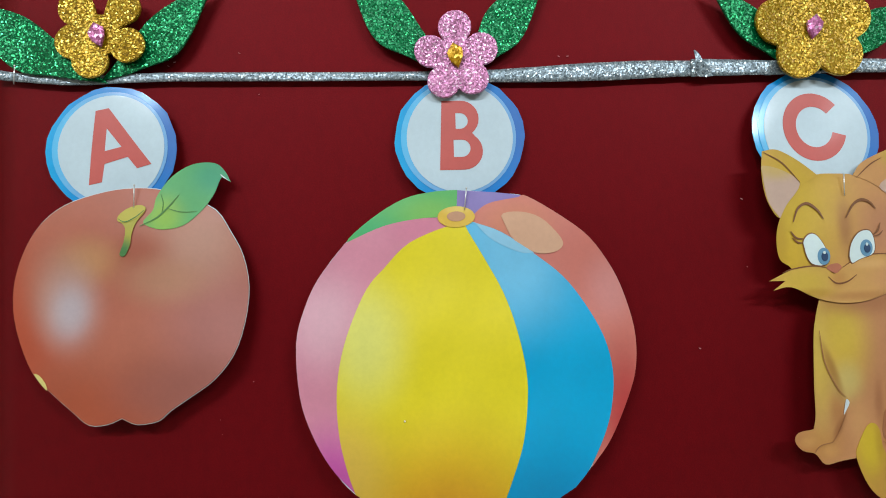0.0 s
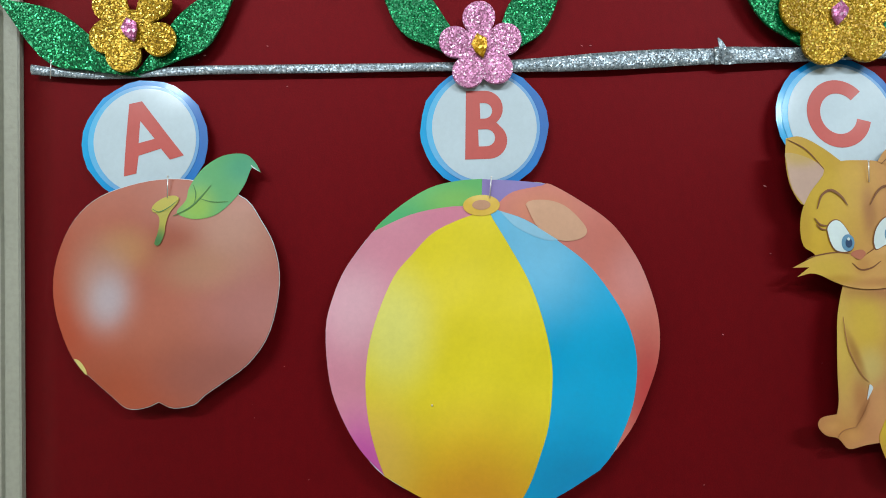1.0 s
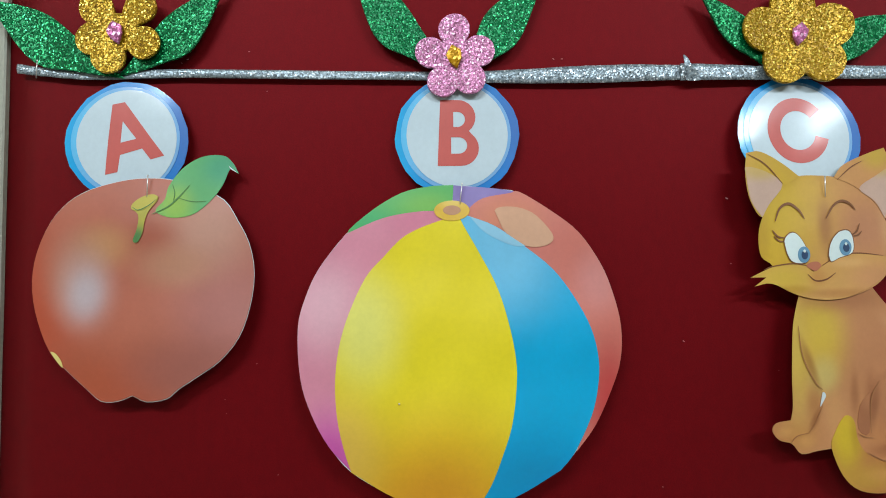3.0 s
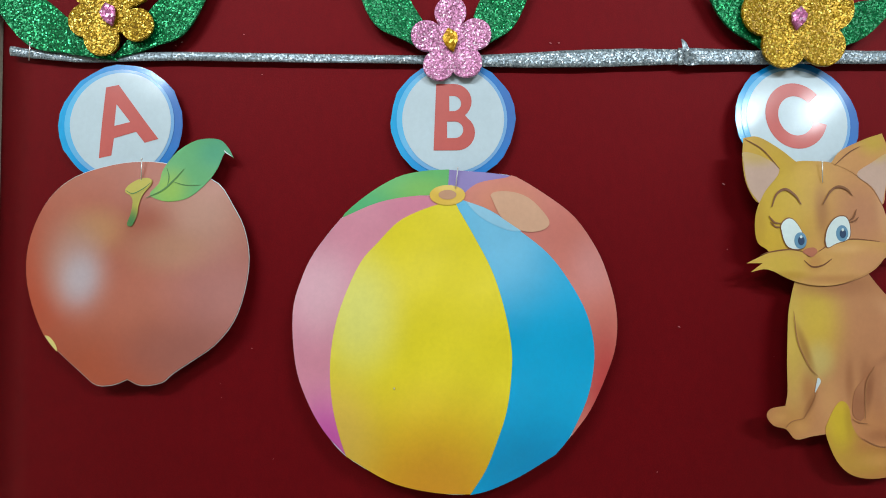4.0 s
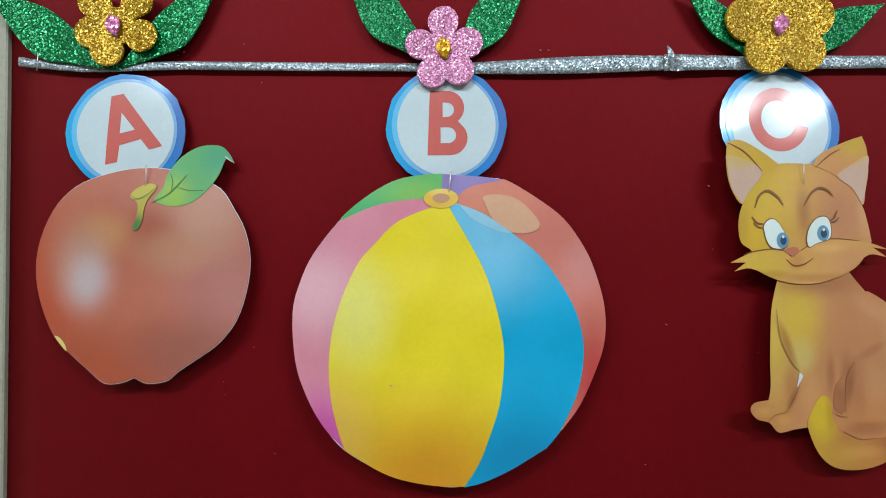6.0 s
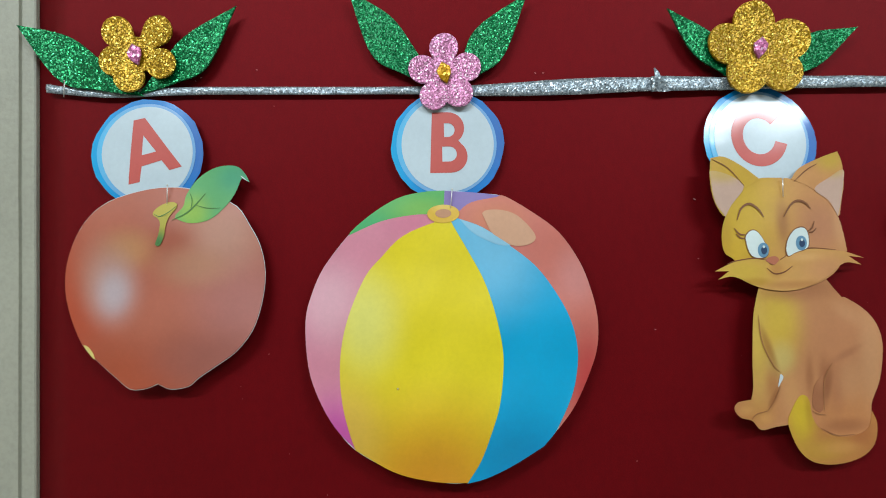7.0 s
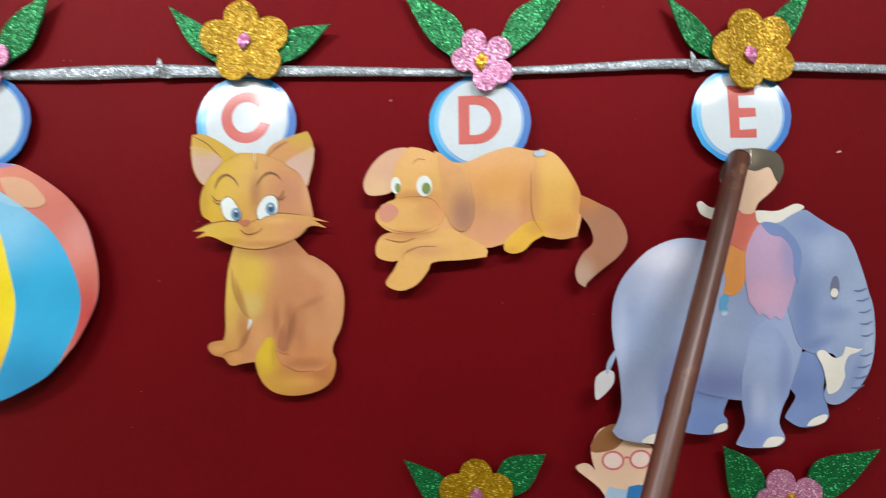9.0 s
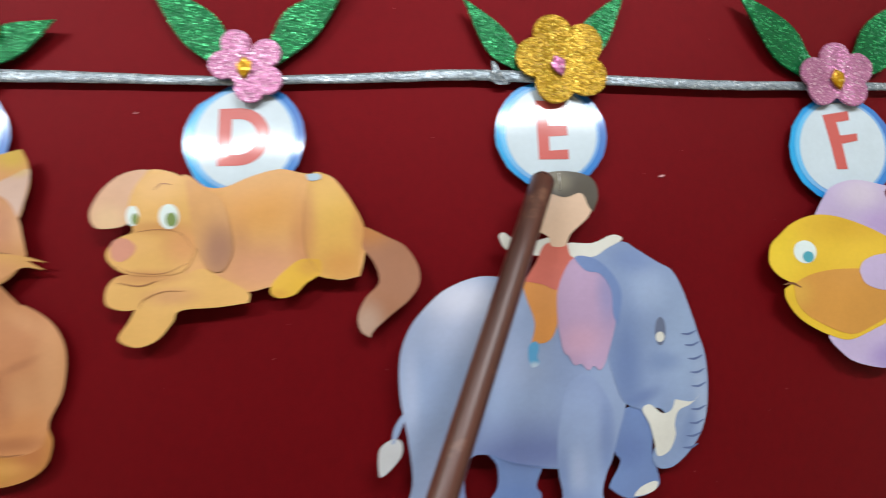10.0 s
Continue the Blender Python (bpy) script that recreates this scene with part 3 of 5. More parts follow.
part("vein", sheet([stroke([(2.5, 6.8), (2.6, 7.6), (2.4, 8.3)], 0.07)], apple_bend, 4, 0.0002), DARK_GREEN, apple_leaf)
part("stalk_rim", sheet([stroke([(-0.85, 6.5), (-0.3, 6.25), (0.5, 6.6), (1.15, 7.1)], 0.08)], apple_bend, 6, 0.0002), DARK_GREEN, apple)
part("spot", sheet([outline([(-7.25, -4.9), (-6.8, -5.0), (-6.3, -5.6), (-6.2, -6.1), (-6.7, -5.6)], 4)], apple_bend, 2, 0.0002), YELLOW_SPOT, apple, "pale yellow spot", True)
part("folded_tip", sheet([outline([(7.0, 9.75), (7.0, 9.75), (7.75, 9.15), (7.75, 9.15), (7.15, 9.5)], 3)], apple_bend, 4, 0.0002), PAPER, apple_leaf, "curled white paper tip")
pin(-24.05, 2.9, (-24.2, 1.2))
pin(-33.6, 12.6, (-33.8, 11.2), 0.002)

# ---- beach ball ----
ball = thing("beach_ball_cutout", 0.53, -0.008, -10.74, "striped beach ball cut from printed paper", "paper cutout")
ball_bend = curl(12.0, 0.00012, 0.0025, 2.2, 0.0007)
rim = [(-4.4, 12.0), (-2.2, 12.5), (0.2, 12.6), (2.7, 12.3), (4.8, 12.0), (7.3, 10.5), (9.6, 8.75), (11.3, 6.3), (12.2, 3.9), (12.75, 1.3), (12.7, -1.2), (12.0, -3.4), (10.6, -6.2), (9.5, -7.6), (7.7, -9.6),
       (5.0, -11.2), (2.7, -12.2), (0.5, -12.6), (-1.3, -12.5), (-3.8, -12.0), (-5.8, -11.2), (-8.5, -9.6), (-10.2, -7.6), (-11.6, -5.2), (-12.5, -2.5), (-12.7, 1.4), (-12.1, 3.9), (-11.0, 6.2), (-8.9, 8.8), (-6.8, 10.6)]
part("backing", sheet([[(0.996 * a, 0.996 * b) for a, b in outline(rim, 4)]], ball_bend), PAPER, ball, "white paper edge", True)
PANELS = (
    ("panel", [(-8.7, 8.9), (-6.8, 10.6), (-4.4, 12.0), (-2.2, 12.5), (-0.3, 12.6), (-0.3, 12.6), (-0.4, 11.2), (-0.4, 11.2), (-1.7, 10.6), (-3.1, 10.5), (-5.9, 9.9)],
     ink("ball_green", lin(92, 178, 92), ((-2.5, 11, 3, 1.5, lin(132, 190, 84), 0.8), (-7, 9.8, 2.5, 1.5, lin(70, 176, 110), 0.8)), 0.4, 0.25, 0.35), "green panel"),
    ("panel", [(-0.3, 12.58), (-0.3, 12.58), (2.7, 12.3), (4.7, 12.0), (4.7, 12.0), (3.2, 11.2), (0.8, 10.4), (-0.4, 11.1), (-0.4, 11.1)], ink("ball_violet", lin(136, 116, 180), (), 0.4, 0.25, 0.35), "violet panel"),
    ("panel", [(-8.85, 8.8), (-8.85, 8.8), (-5.9, 10.0), (-3.1, 10.5), (-1.2, 10.5), (-1.2, 10.5), (-1.0, 9.9), (-1.0, 9.9), (-3.6, 8.5), (-5.5, 6.7), (-6.9, 5.1), (-8.2, 2.4), (-9.0, -0.2), (-9.3, -2.9), (-9.1, -5.6), (-8.5, -8.1),
               (-8.4, -9.55), (-8.4, -9.55), (-10.2, -7.6), (-11.6, -5.2), (-12.45, -2.5), (-12.65, 1.4), (-12.05, 3.9), (-10.95, 6.2)],
     # The pale area mixes print with glare put into the colour.
     ink("ball_pink", lin(218, 138, 158), ((-10.5, 3, 4.2, 5, lin(226, 172, 184), 0.9), (-10, -9, 4, 5.5, lin(196, 78, 160), 1.0), (-3, 10, 4, 2, lin(214, 122, 150), 0.6)), 0.4, 0.25, 0.35), "pink panel"),
    ("panel", [(-1.0, 9.9), (0.3, 9.9), (0.3, 9.9), (1.8, 7.5), (3.2, 4.8), (4.1, 2.0), (4.7, -1.1), (4.7, -3.4), (4.3, -6.1), (3.5, -8.5), (2.5, -10.7), (1.3, -12.5), (1.3, -12.5), (-1.3, -12.45), (-3.8, -11.95), (-5.8, -11.15),
               (-8.4, -9.6), (-8.4, -9.6), (-8.9, -8.1), (-9.5, -5.6), (-9.7, -2.9), (-9.4, -0.2), (-8.6, 2.5), (-7.3, 5.3), (-5.9, 6.9), (-4.0, 8.7)],
     ink("ball_yellow", lin(236, 214, 20), ((-7.5, 1.5, 4, 6, lin(232, 226, 120), 0.85), (-2, -13, 12, 10, lin(214, 146, 20), 1.0), (-9, -8, 4, 6, lin(214, 170, 70), 0.8)), 0.4, 0.25, 0.35), "yellow panel"),
    ("panel", [(0.2, 9.9), (0.6, 10.2), (0.6, 10.2), (2.9, 9.3), (5.2, 7.7), (7.4, 5.9), (9.0, 3.8), (10.3, 1.3), (10.9, -1.2), (10.8, -3.4), (10.2, -5.6), (8.8, -8.3), (7.7, -9.6), (7.7, -9.6), (5.0, -11.15), (2.7, -12.15), (1.1, -12.55),
               (1.1, -12.55), (2.3, -10.7), (3.2, -8.5), (4.0, -6.1), (4.4, -3.4), (4.4, -1.1), (3.8, 2.0), (2.9, 4.8), (1.5, 7.5)],
     ink("ball_blue", lin(0, 166, 216), ((3.5, 8, 6.5, 8, lin(120, 194, 230), 1.0), (6, -11, 7, 6, lin(8, 134, 186), 0.8)), 0.4, 0.25, 0.35), "blue panel"),
    ("panel", [(0.9, 10.7), (2.0, 11.5), (4.2, 11.9), (4.2, 11.9), (4.9, 11.97), (7.27, 10.55), (9.58, 8.73), (11.28, 6.28), (12.18, 3.88), (12.72, 1.3), (12.65, -1.2), (11.95, -3.4), (10.55, -6.2), (9.0, -8.2), (9.0, -8.2), (9.8, -5.6), (10.4, -3.4),
               (10.5, -1.2), (10.0, 1.3), (8.6, 3.7), (7.1, 5.7), (4.9, 7.5), (2.6, 9.1), (0.7, 10.2)],
     ink("ball_red", lin(208, 118, 104), ((11.8, -5, 2.6, 7, lin(190, 60, 58), 1.0), (4, 10, 4, 2.5, lin(216, 136, 104), 0.8), (11, 5, 2.5, 3.5, lin(206, 132, 126), 0.8)), 0.4, 0.25, 0.35), "red panel"),
)
for (name, points, mat, words), level in zip(PANELS, (1.2, 1.2, 2.0, 2.8, 3.6, 1.6)):
    part(name, sheet([outline(points, 4)], ball_bend, level, 0.0002), mat, ball, words, True)
part("gleam", sheet([outline([(2.9, 10.5), (4.3, 10.8), (5.9, 10.3), (7.2, 9.0), (7.5, 8.2), (6.8, 7.7), (5.4, 7.7), (3.8, 8.7)], 4)], ball_bend, 4.4, 0.0002), ink("ball_gleam", lin(216, 166, 134)), ball, "printed pale patch", True)
part("gleam", sheet([outline([(0.9, 10.1), (0.9, 10.1), (2.9, 9.25), (5.3, 7.7), (5.3, 7.7), (4.5, 7.7), (3.4, 8.1), (2.0, 8.9)], 4)], ball_bend, 4.6, 0.0002), ink("ball_gleam_blue", lin(150, 200, 226)), ball, "printed pale blue patch", True)
valve = part("valve", sheet([oval(-0.45, 10.55, 1.4, 0.8)], ball_bend, 5.6, 0.0002), ink("valve_yellow", lin(226, 182, 60), ((-0.45, 11.2, 1.4, 0.6, lin(236, 206, 110), 0.8),)), ball, "yellow valve ring", True)
part("valve_hole", sheet([oval(-0.45, 10.58, 0.7, 0.38)], ball_bend, 6.8, 0.0002), ink("valve_brown", lin(196, 144, 110)), valve, "tan valve middle", True)
pin(0.9, 1.9, (0.72, 0.3), -0.012)
pin(-4.15, -15.15, (-4.16, -15.25), -0.0105)

# ---- cat ----
cat = thing("cat_cutout", 30.48, -0.004, -9.01, "yellow and tan sitting cat shape cut from printed paper", "paper cutout")
cat.scale.x = 1.04
cat_bend = curl(12.0, 0.0, 0.0, 4.0, 0.0006, 0.0009)
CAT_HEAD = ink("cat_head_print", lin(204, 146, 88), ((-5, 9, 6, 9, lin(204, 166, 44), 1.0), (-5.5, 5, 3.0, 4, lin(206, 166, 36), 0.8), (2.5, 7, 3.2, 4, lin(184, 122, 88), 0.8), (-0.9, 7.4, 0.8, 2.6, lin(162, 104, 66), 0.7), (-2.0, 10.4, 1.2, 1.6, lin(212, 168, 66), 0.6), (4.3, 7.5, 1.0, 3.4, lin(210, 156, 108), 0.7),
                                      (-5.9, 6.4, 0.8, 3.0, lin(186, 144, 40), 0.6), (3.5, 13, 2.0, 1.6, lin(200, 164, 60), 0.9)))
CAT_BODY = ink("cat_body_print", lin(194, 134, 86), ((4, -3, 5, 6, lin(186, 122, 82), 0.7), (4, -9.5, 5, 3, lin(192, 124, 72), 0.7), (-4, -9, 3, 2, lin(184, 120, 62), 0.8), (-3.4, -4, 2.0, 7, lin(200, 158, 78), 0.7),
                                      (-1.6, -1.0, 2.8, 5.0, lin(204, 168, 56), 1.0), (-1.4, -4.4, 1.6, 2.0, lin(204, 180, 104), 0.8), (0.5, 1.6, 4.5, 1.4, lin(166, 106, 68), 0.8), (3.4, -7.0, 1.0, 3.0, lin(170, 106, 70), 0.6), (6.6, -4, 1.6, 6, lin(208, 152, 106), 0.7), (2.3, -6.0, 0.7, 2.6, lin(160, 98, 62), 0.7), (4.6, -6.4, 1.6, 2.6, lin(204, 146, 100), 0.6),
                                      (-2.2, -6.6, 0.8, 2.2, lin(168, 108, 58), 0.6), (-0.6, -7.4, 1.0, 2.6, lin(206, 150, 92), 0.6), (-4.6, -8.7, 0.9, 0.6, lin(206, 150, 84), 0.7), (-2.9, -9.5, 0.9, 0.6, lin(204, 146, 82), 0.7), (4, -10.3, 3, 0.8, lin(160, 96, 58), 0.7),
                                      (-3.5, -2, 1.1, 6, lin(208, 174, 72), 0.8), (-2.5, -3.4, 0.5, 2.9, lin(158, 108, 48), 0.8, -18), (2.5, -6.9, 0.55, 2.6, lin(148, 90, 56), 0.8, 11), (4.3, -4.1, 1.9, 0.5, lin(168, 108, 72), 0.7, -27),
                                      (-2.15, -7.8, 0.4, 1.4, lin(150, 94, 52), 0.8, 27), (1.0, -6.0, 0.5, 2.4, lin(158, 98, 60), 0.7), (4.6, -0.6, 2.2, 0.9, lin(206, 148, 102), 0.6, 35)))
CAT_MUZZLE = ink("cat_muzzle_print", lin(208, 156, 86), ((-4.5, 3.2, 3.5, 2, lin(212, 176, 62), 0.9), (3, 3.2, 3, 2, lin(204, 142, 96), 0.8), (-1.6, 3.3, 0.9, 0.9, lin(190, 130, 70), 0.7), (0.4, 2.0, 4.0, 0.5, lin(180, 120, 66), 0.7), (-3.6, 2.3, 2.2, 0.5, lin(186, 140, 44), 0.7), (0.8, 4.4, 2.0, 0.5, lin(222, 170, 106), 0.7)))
CAT_TAIL = ink("cat_tail_print", lin(186, 124, 62), ((0, -9, 1.8, 4.2, lin(206, 172, 36), 1.0), (1.5, -12.4, 3, 1.4, lin(198, 150, 56), 0.8), (5.4, -11, 1.6, 2, lin(170, 98, 56), 0.7), (3.4, -12.2, 2.4, 0.7, lin(210, 150, 80), 0.6), (0.8, -9.0, 0.5, 2.0, lin(176, 138, 30), 0.6)))
EAR_PINK = ink("ear_print", lin(200, 166, 148), ((-6, 11.8, 2.5, 1.2, lin(204, 170, 70), 0.7), (3.8, 12, 1.4, 1.0, lin(204, 170, 80), 0.7)))
BROWN_LINE = ink("brown_line_print", lin(128, 80, 46))
SOFT_LINE = ink("soft_line_print", lin(162, 108, 66))
EYE_WHITE = ink("eye_white_print", lin(218, 230, 228))
EYE_BLUE = ink("eye_blue_print", lin(104, 148, 178))
EYE_DARK = ink("eye_dark_print", lin(46, 70, 104))
NOSE = ink("nose_print", lin(186, 112, 84))
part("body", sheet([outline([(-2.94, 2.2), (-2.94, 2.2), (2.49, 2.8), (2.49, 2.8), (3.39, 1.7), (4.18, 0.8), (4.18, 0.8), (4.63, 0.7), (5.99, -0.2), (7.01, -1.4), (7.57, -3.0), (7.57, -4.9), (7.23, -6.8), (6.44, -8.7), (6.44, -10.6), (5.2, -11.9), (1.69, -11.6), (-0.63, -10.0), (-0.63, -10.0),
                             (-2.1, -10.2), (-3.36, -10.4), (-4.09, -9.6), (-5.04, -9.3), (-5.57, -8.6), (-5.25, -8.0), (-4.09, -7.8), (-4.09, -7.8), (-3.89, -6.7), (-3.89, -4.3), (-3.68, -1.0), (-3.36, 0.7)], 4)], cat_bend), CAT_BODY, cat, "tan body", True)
part("tail", sheet([outline([(-1.05, -10.0), (-0.73, -8.9), (0, -7.7), (0.56, -7.6), (0.9, -8.2), (1.02, -9.4), (1.69, -10.5), (3.16, -11.2), (4.75, -11.2), (5.99, -10.6), (6.44, -9.2), (6.44, -9.2), (6.78, -10.3), (6.44, -12.0), (5.2, -13.1), (3.05, -13.6), (1.02, -13.3), (-0.32, -12.1)], 4)], cat_bend, 2, 0.0003), CAT_TAIL, cat, "curled yellow tail", True)
part("gap", sheet([outline([(-1.58, -5.7), (-1.31, -5.95), (-1.58, -6.5), (-1.78, -6.8)], 3)], cat_bend, 3, 0.0002), PAPER, cat, "white uncut paper", True)
part("shade", sheet([outline([(1.36, -6.8), (2.15, -5.8), (2.15, -5.8), (1.98, -8.9), (1.13, -8.6)], 3)], cat_bend, 1.8, 0.0002), ink("cat_brown_print", lin(162, 102, 66), ((2.0, -6.2, 0.9, 1.2, lin(178, 118, 78), 0.8),)), cat, "", True)
for points, width in (([(2.94, -4.9), (2.26, -6.3), (2.09, -8.9)], 0.12), ([(1.02, -8.9), (1.58, -9.2), (2.26, -9.3)], 0.12), ([(-3.26, -0.5), (-3.04, -2.9), (-2.21, -4.8), (-1.58, -5.5)], 0.13), ([(-1.58, -6.7), (-2.1, -7.9), (-2.73, -8.8)], 0.1),
                      ([(-4.2, -9.5), (-3.68, -9.0), (-2.73, -8.8)], 0.1), ([(1.69, -10.4), (3.16, -11.1), (4.75, -11.1)], 0.12)):
    part("line", sheet([stroke(points, 0.6 * width)], cat_bend, 4, 0.0002), SOFT_LINE, cat)
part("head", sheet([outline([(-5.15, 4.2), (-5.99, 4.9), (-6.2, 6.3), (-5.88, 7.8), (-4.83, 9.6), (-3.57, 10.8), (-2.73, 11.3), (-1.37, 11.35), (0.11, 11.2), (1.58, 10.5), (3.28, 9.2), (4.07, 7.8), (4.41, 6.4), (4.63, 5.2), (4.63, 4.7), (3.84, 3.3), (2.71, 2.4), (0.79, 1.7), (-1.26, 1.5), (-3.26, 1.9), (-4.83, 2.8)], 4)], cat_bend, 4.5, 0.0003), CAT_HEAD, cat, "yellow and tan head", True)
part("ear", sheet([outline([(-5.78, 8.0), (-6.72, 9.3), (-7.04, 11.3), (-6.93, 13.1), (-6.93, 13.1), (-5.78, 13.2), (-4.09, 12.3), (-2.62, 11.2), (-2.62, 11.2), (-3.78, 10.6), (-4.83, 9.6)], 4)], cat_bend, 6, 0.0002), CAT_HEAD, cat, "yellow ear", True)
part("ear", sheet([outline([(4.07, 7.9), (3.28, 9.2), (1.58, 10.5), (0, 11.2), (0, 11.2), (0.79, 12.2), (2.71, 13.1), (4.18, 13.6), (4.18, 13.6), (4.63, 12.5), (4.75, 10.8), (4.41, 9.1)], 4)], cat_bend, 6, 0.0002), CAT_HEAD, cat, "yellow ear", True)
part("inner_ear", sheet([outline([(-6.93, 12.0), (-6.98, 11.3), (-6.67, 9.3), (-5.83, 8.0), (-5.83, 8.0), (-5.25, 9.0), (-4.09, 10.6), (-5.35, 11.6)], 4)], cat_bend, 7.2, 0.0002), EAR_PINK, cat, "pale pink inner ear", True)
part("inner_ear", sheet([outline([(4.69, 12.0), (4.69, 10.8), (4.35, 9.1), (4.01, 7.95), (4.01, 7.95), (3.28, 9.3), (2.03, 10.3), (3.39, 11.3)], 4)], cat_bend, 7.2, 0.0002), EAR_PINK, cat, "pale pink inner ear", True)
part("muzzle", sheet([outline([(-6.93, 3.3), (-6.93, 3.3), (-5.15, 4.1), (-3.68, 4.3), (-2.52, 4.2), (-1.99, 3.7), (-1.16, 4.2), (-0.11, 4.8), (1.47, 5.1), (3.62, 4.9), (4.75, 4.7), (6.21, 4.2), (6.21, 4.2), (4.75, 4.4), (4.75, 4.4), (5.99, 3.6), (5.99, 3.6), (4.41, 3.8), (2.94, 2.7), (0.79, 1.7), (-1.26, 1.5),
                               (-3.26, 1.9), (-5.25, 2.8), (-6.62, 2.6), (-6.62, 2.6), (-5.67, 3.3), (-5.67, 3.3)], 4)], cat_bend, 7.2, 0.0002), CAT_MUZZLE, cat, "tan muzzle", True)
for points in ([(-4.2, 6.1), (-3.78, 6.7), (-3.26, 6.7), (-2.73, 6.0), (-2.31, 4.9), (-2.73, 4.4), (-3.57, 4.5), (-3.99, 5.1)], [(-0.73, 5.0), (-0.53, 6.0), (0.11, 6.8), (0.9, 6.9), (1.24, 6.2), (1.13, 5.2), (0.11, 4.8), (-0.53, 4.5)]):
    grown = [(a * 1.07 - 0.07 * sum(p[0] for p in points) / 8, b * 1.07 - 0.07 * sum(p[1] for p in points) / 8) for a, b in points]
    eye = part("eye", sheet([outline(points, 4)], cat_bend, 9.0, 0.0002), EYE_WHITE, cat, "white printed oval", True)
    part("eye_rim", sheet([outline(grown, 4)], cat_bend, 7.8, 0.0002), BROWN_LINE, eye, "brown rim")
    ex, ez = (-2.73, 5.05) if points[0][0] < -2 else (0.59, 5.6)
    part("iris", sheet([oval(ex, ez, 0.48, 0.64)], cat_bend, 10.2, 0.0002), EYE_BLUE, eye, "blue printed oval", True)
    part("pupil", sheet([oval(ex + 0.05, ez - 0.02, 0.25, 0.35)], cat_bend, 11.4, 0.0002), EYE_DARK, eye)
    part("glint", sheet([oval(ex + 0.02, ez + 0.28, 0.1, 0.12)], cat_bend, 12.6, 0.0002), EYE_WHITE, eye)
part("nose", sheet([outline([(-2.52, 4.1), (-2.31, 4.4), (-1.68, 4.5), (-1.37, 4.2), (-1.68, 3.8), (-1.99, 3.8)], 3)], cat_bend, 8.6, 0.0002), NOSE, cat, "brown nose", True)
for points, width in (([(-2.42, 3.5), (-1.78, 3.0), (-0.95, 3.1), (-0.21, 3.6)], 0.13), ([(-4.83, 7.7), (-4.41, 8.7), (-3.68, 9.1), (-2.94, 8.6), (-2.52, 7.9)], 0.2), ([(-0.84, 7.9), (-0.21, 8.9), (0.45, 9.3), (1.13, 9.1), (1.58, 8.6)], 0.2),
                      ([(-5.1, 7.0), (-4.7, 6.5), (-4.2, 6.4)], 0.14), ([(-5.0, 6.5), (-4.6, 6.15), (-4.2, 6.1)], 0.12), ([(1.2, 6.6), (1.6, 6.9), (1.85, 7.5)], 0.14), ([(1.3, 6.5), (1.7, 6.6), (2.0, 6.9)], 0.12),
                      ([(-6.83, 13.0), (-5.46, 12.2), (-4.09, 10.7)], 0.09), ([(0.23, 11.0), (1.36, 12.0), (2.26, 12.5)], 0.09), ([(-5.88, 3.9), (-5.15, 4.15), (-3.68, 4.35), (-2.52, 4.2)], 0.1), ([(-1.26, 4.2), (-0.11, 4.85), (1.47, 5.15), (3.62, 4.95)], 0.1)):
    part("line", sheet([stroke(points, width)], cat_bend, 8.6, 0.0002), BROWN_LINE, cat)
pin(29.55, 2.2, (29.65, 0.6), -0.009)

# ---- dog ----
dog = thing("dog_cutout", 54.05, -0.006, -4.62, "tan lying dog shape cut from printed paper", "paper cutout")
dog_bend = curl(7.0, -0.0002, -0.002, 1.1, 0.0008)
DOG = ink("dog_print", lin(220, 164, 100), ((3.4, 1, 1.4, 5, lin(196, 132, 78), 0.8), (-1.6, 2, 1.2, 4, lin(192, 134, 92), 0.6), (0, 4, 5, 3, lin(218, 154, 78), 0.8), (0, -1, 6, 3, lin(206, 144, 106), 0.9), (8, 3, 3, 4, lin(204, 132, 52), 0.6)))
DOG_FACE = ink("dog_face_print", lin(220, 169, 95), ((-8.5, 2.4, 3.2, 0.8, lin(196, 136, 76), 0.7), (-9, -1.6, 4, 0.8, lin(190, 128, 78), 0.7), (-7, -3.2, 3, 1.0, lin(196, 136, 92), 0.6), (-9.5, 1, 2, 1.2, lin(226, 174, 104), 0.8), (-8, 6, 3, 2, lin(222, 170, 100), 0.7), (-6, 1, 2.5, 2.5, lin(214, 146, 96), 0.7)))
DOG_EAR = ink("dog_ear_print", lin(214, 158, 98), ((-3.2, 0.4, 2.2, 3.6, lin(164, 116, 92), 0.95),))
DOG_EAR_PALE = ink("dog_ear_pale_print", lin(214, 168, 136), ((-12, 3, 2, 2, lin(226, 190, 146), 0.8),))
DOG_TAIL = ink("dog_tail_print", lin(166, 112, 82), ((9, 2, 3, 2, lin(188, 122, 62), 0.9), (8.8, -6, 2, 2.6, lin(190, 158, 138), 0.9)))
DOG_THIGH = ink("dog_thigh_print", lin(218, 166, 82), ((6, 4, 3, 3, lin(224, 176, 84), 0.8), (7, -1, 3, 2, lin(200, 134, 62), 0.7), (3.7, 2.4, 1.4, 5.4, lin(202, 142, 82), 1.0), (8.4, 2, 1.0, 3, lin(204, 140, 82), 0.6)))
DOG_FOOT = ink("dog_foot_print", lin(222, 172, 50), ((4.2, -1, 1.6, 1.2, lin(206, 148, 62), 0.7), (1.4, -3.3, 1.4, 0.7, lin(204, 146, 44), 0.7)))
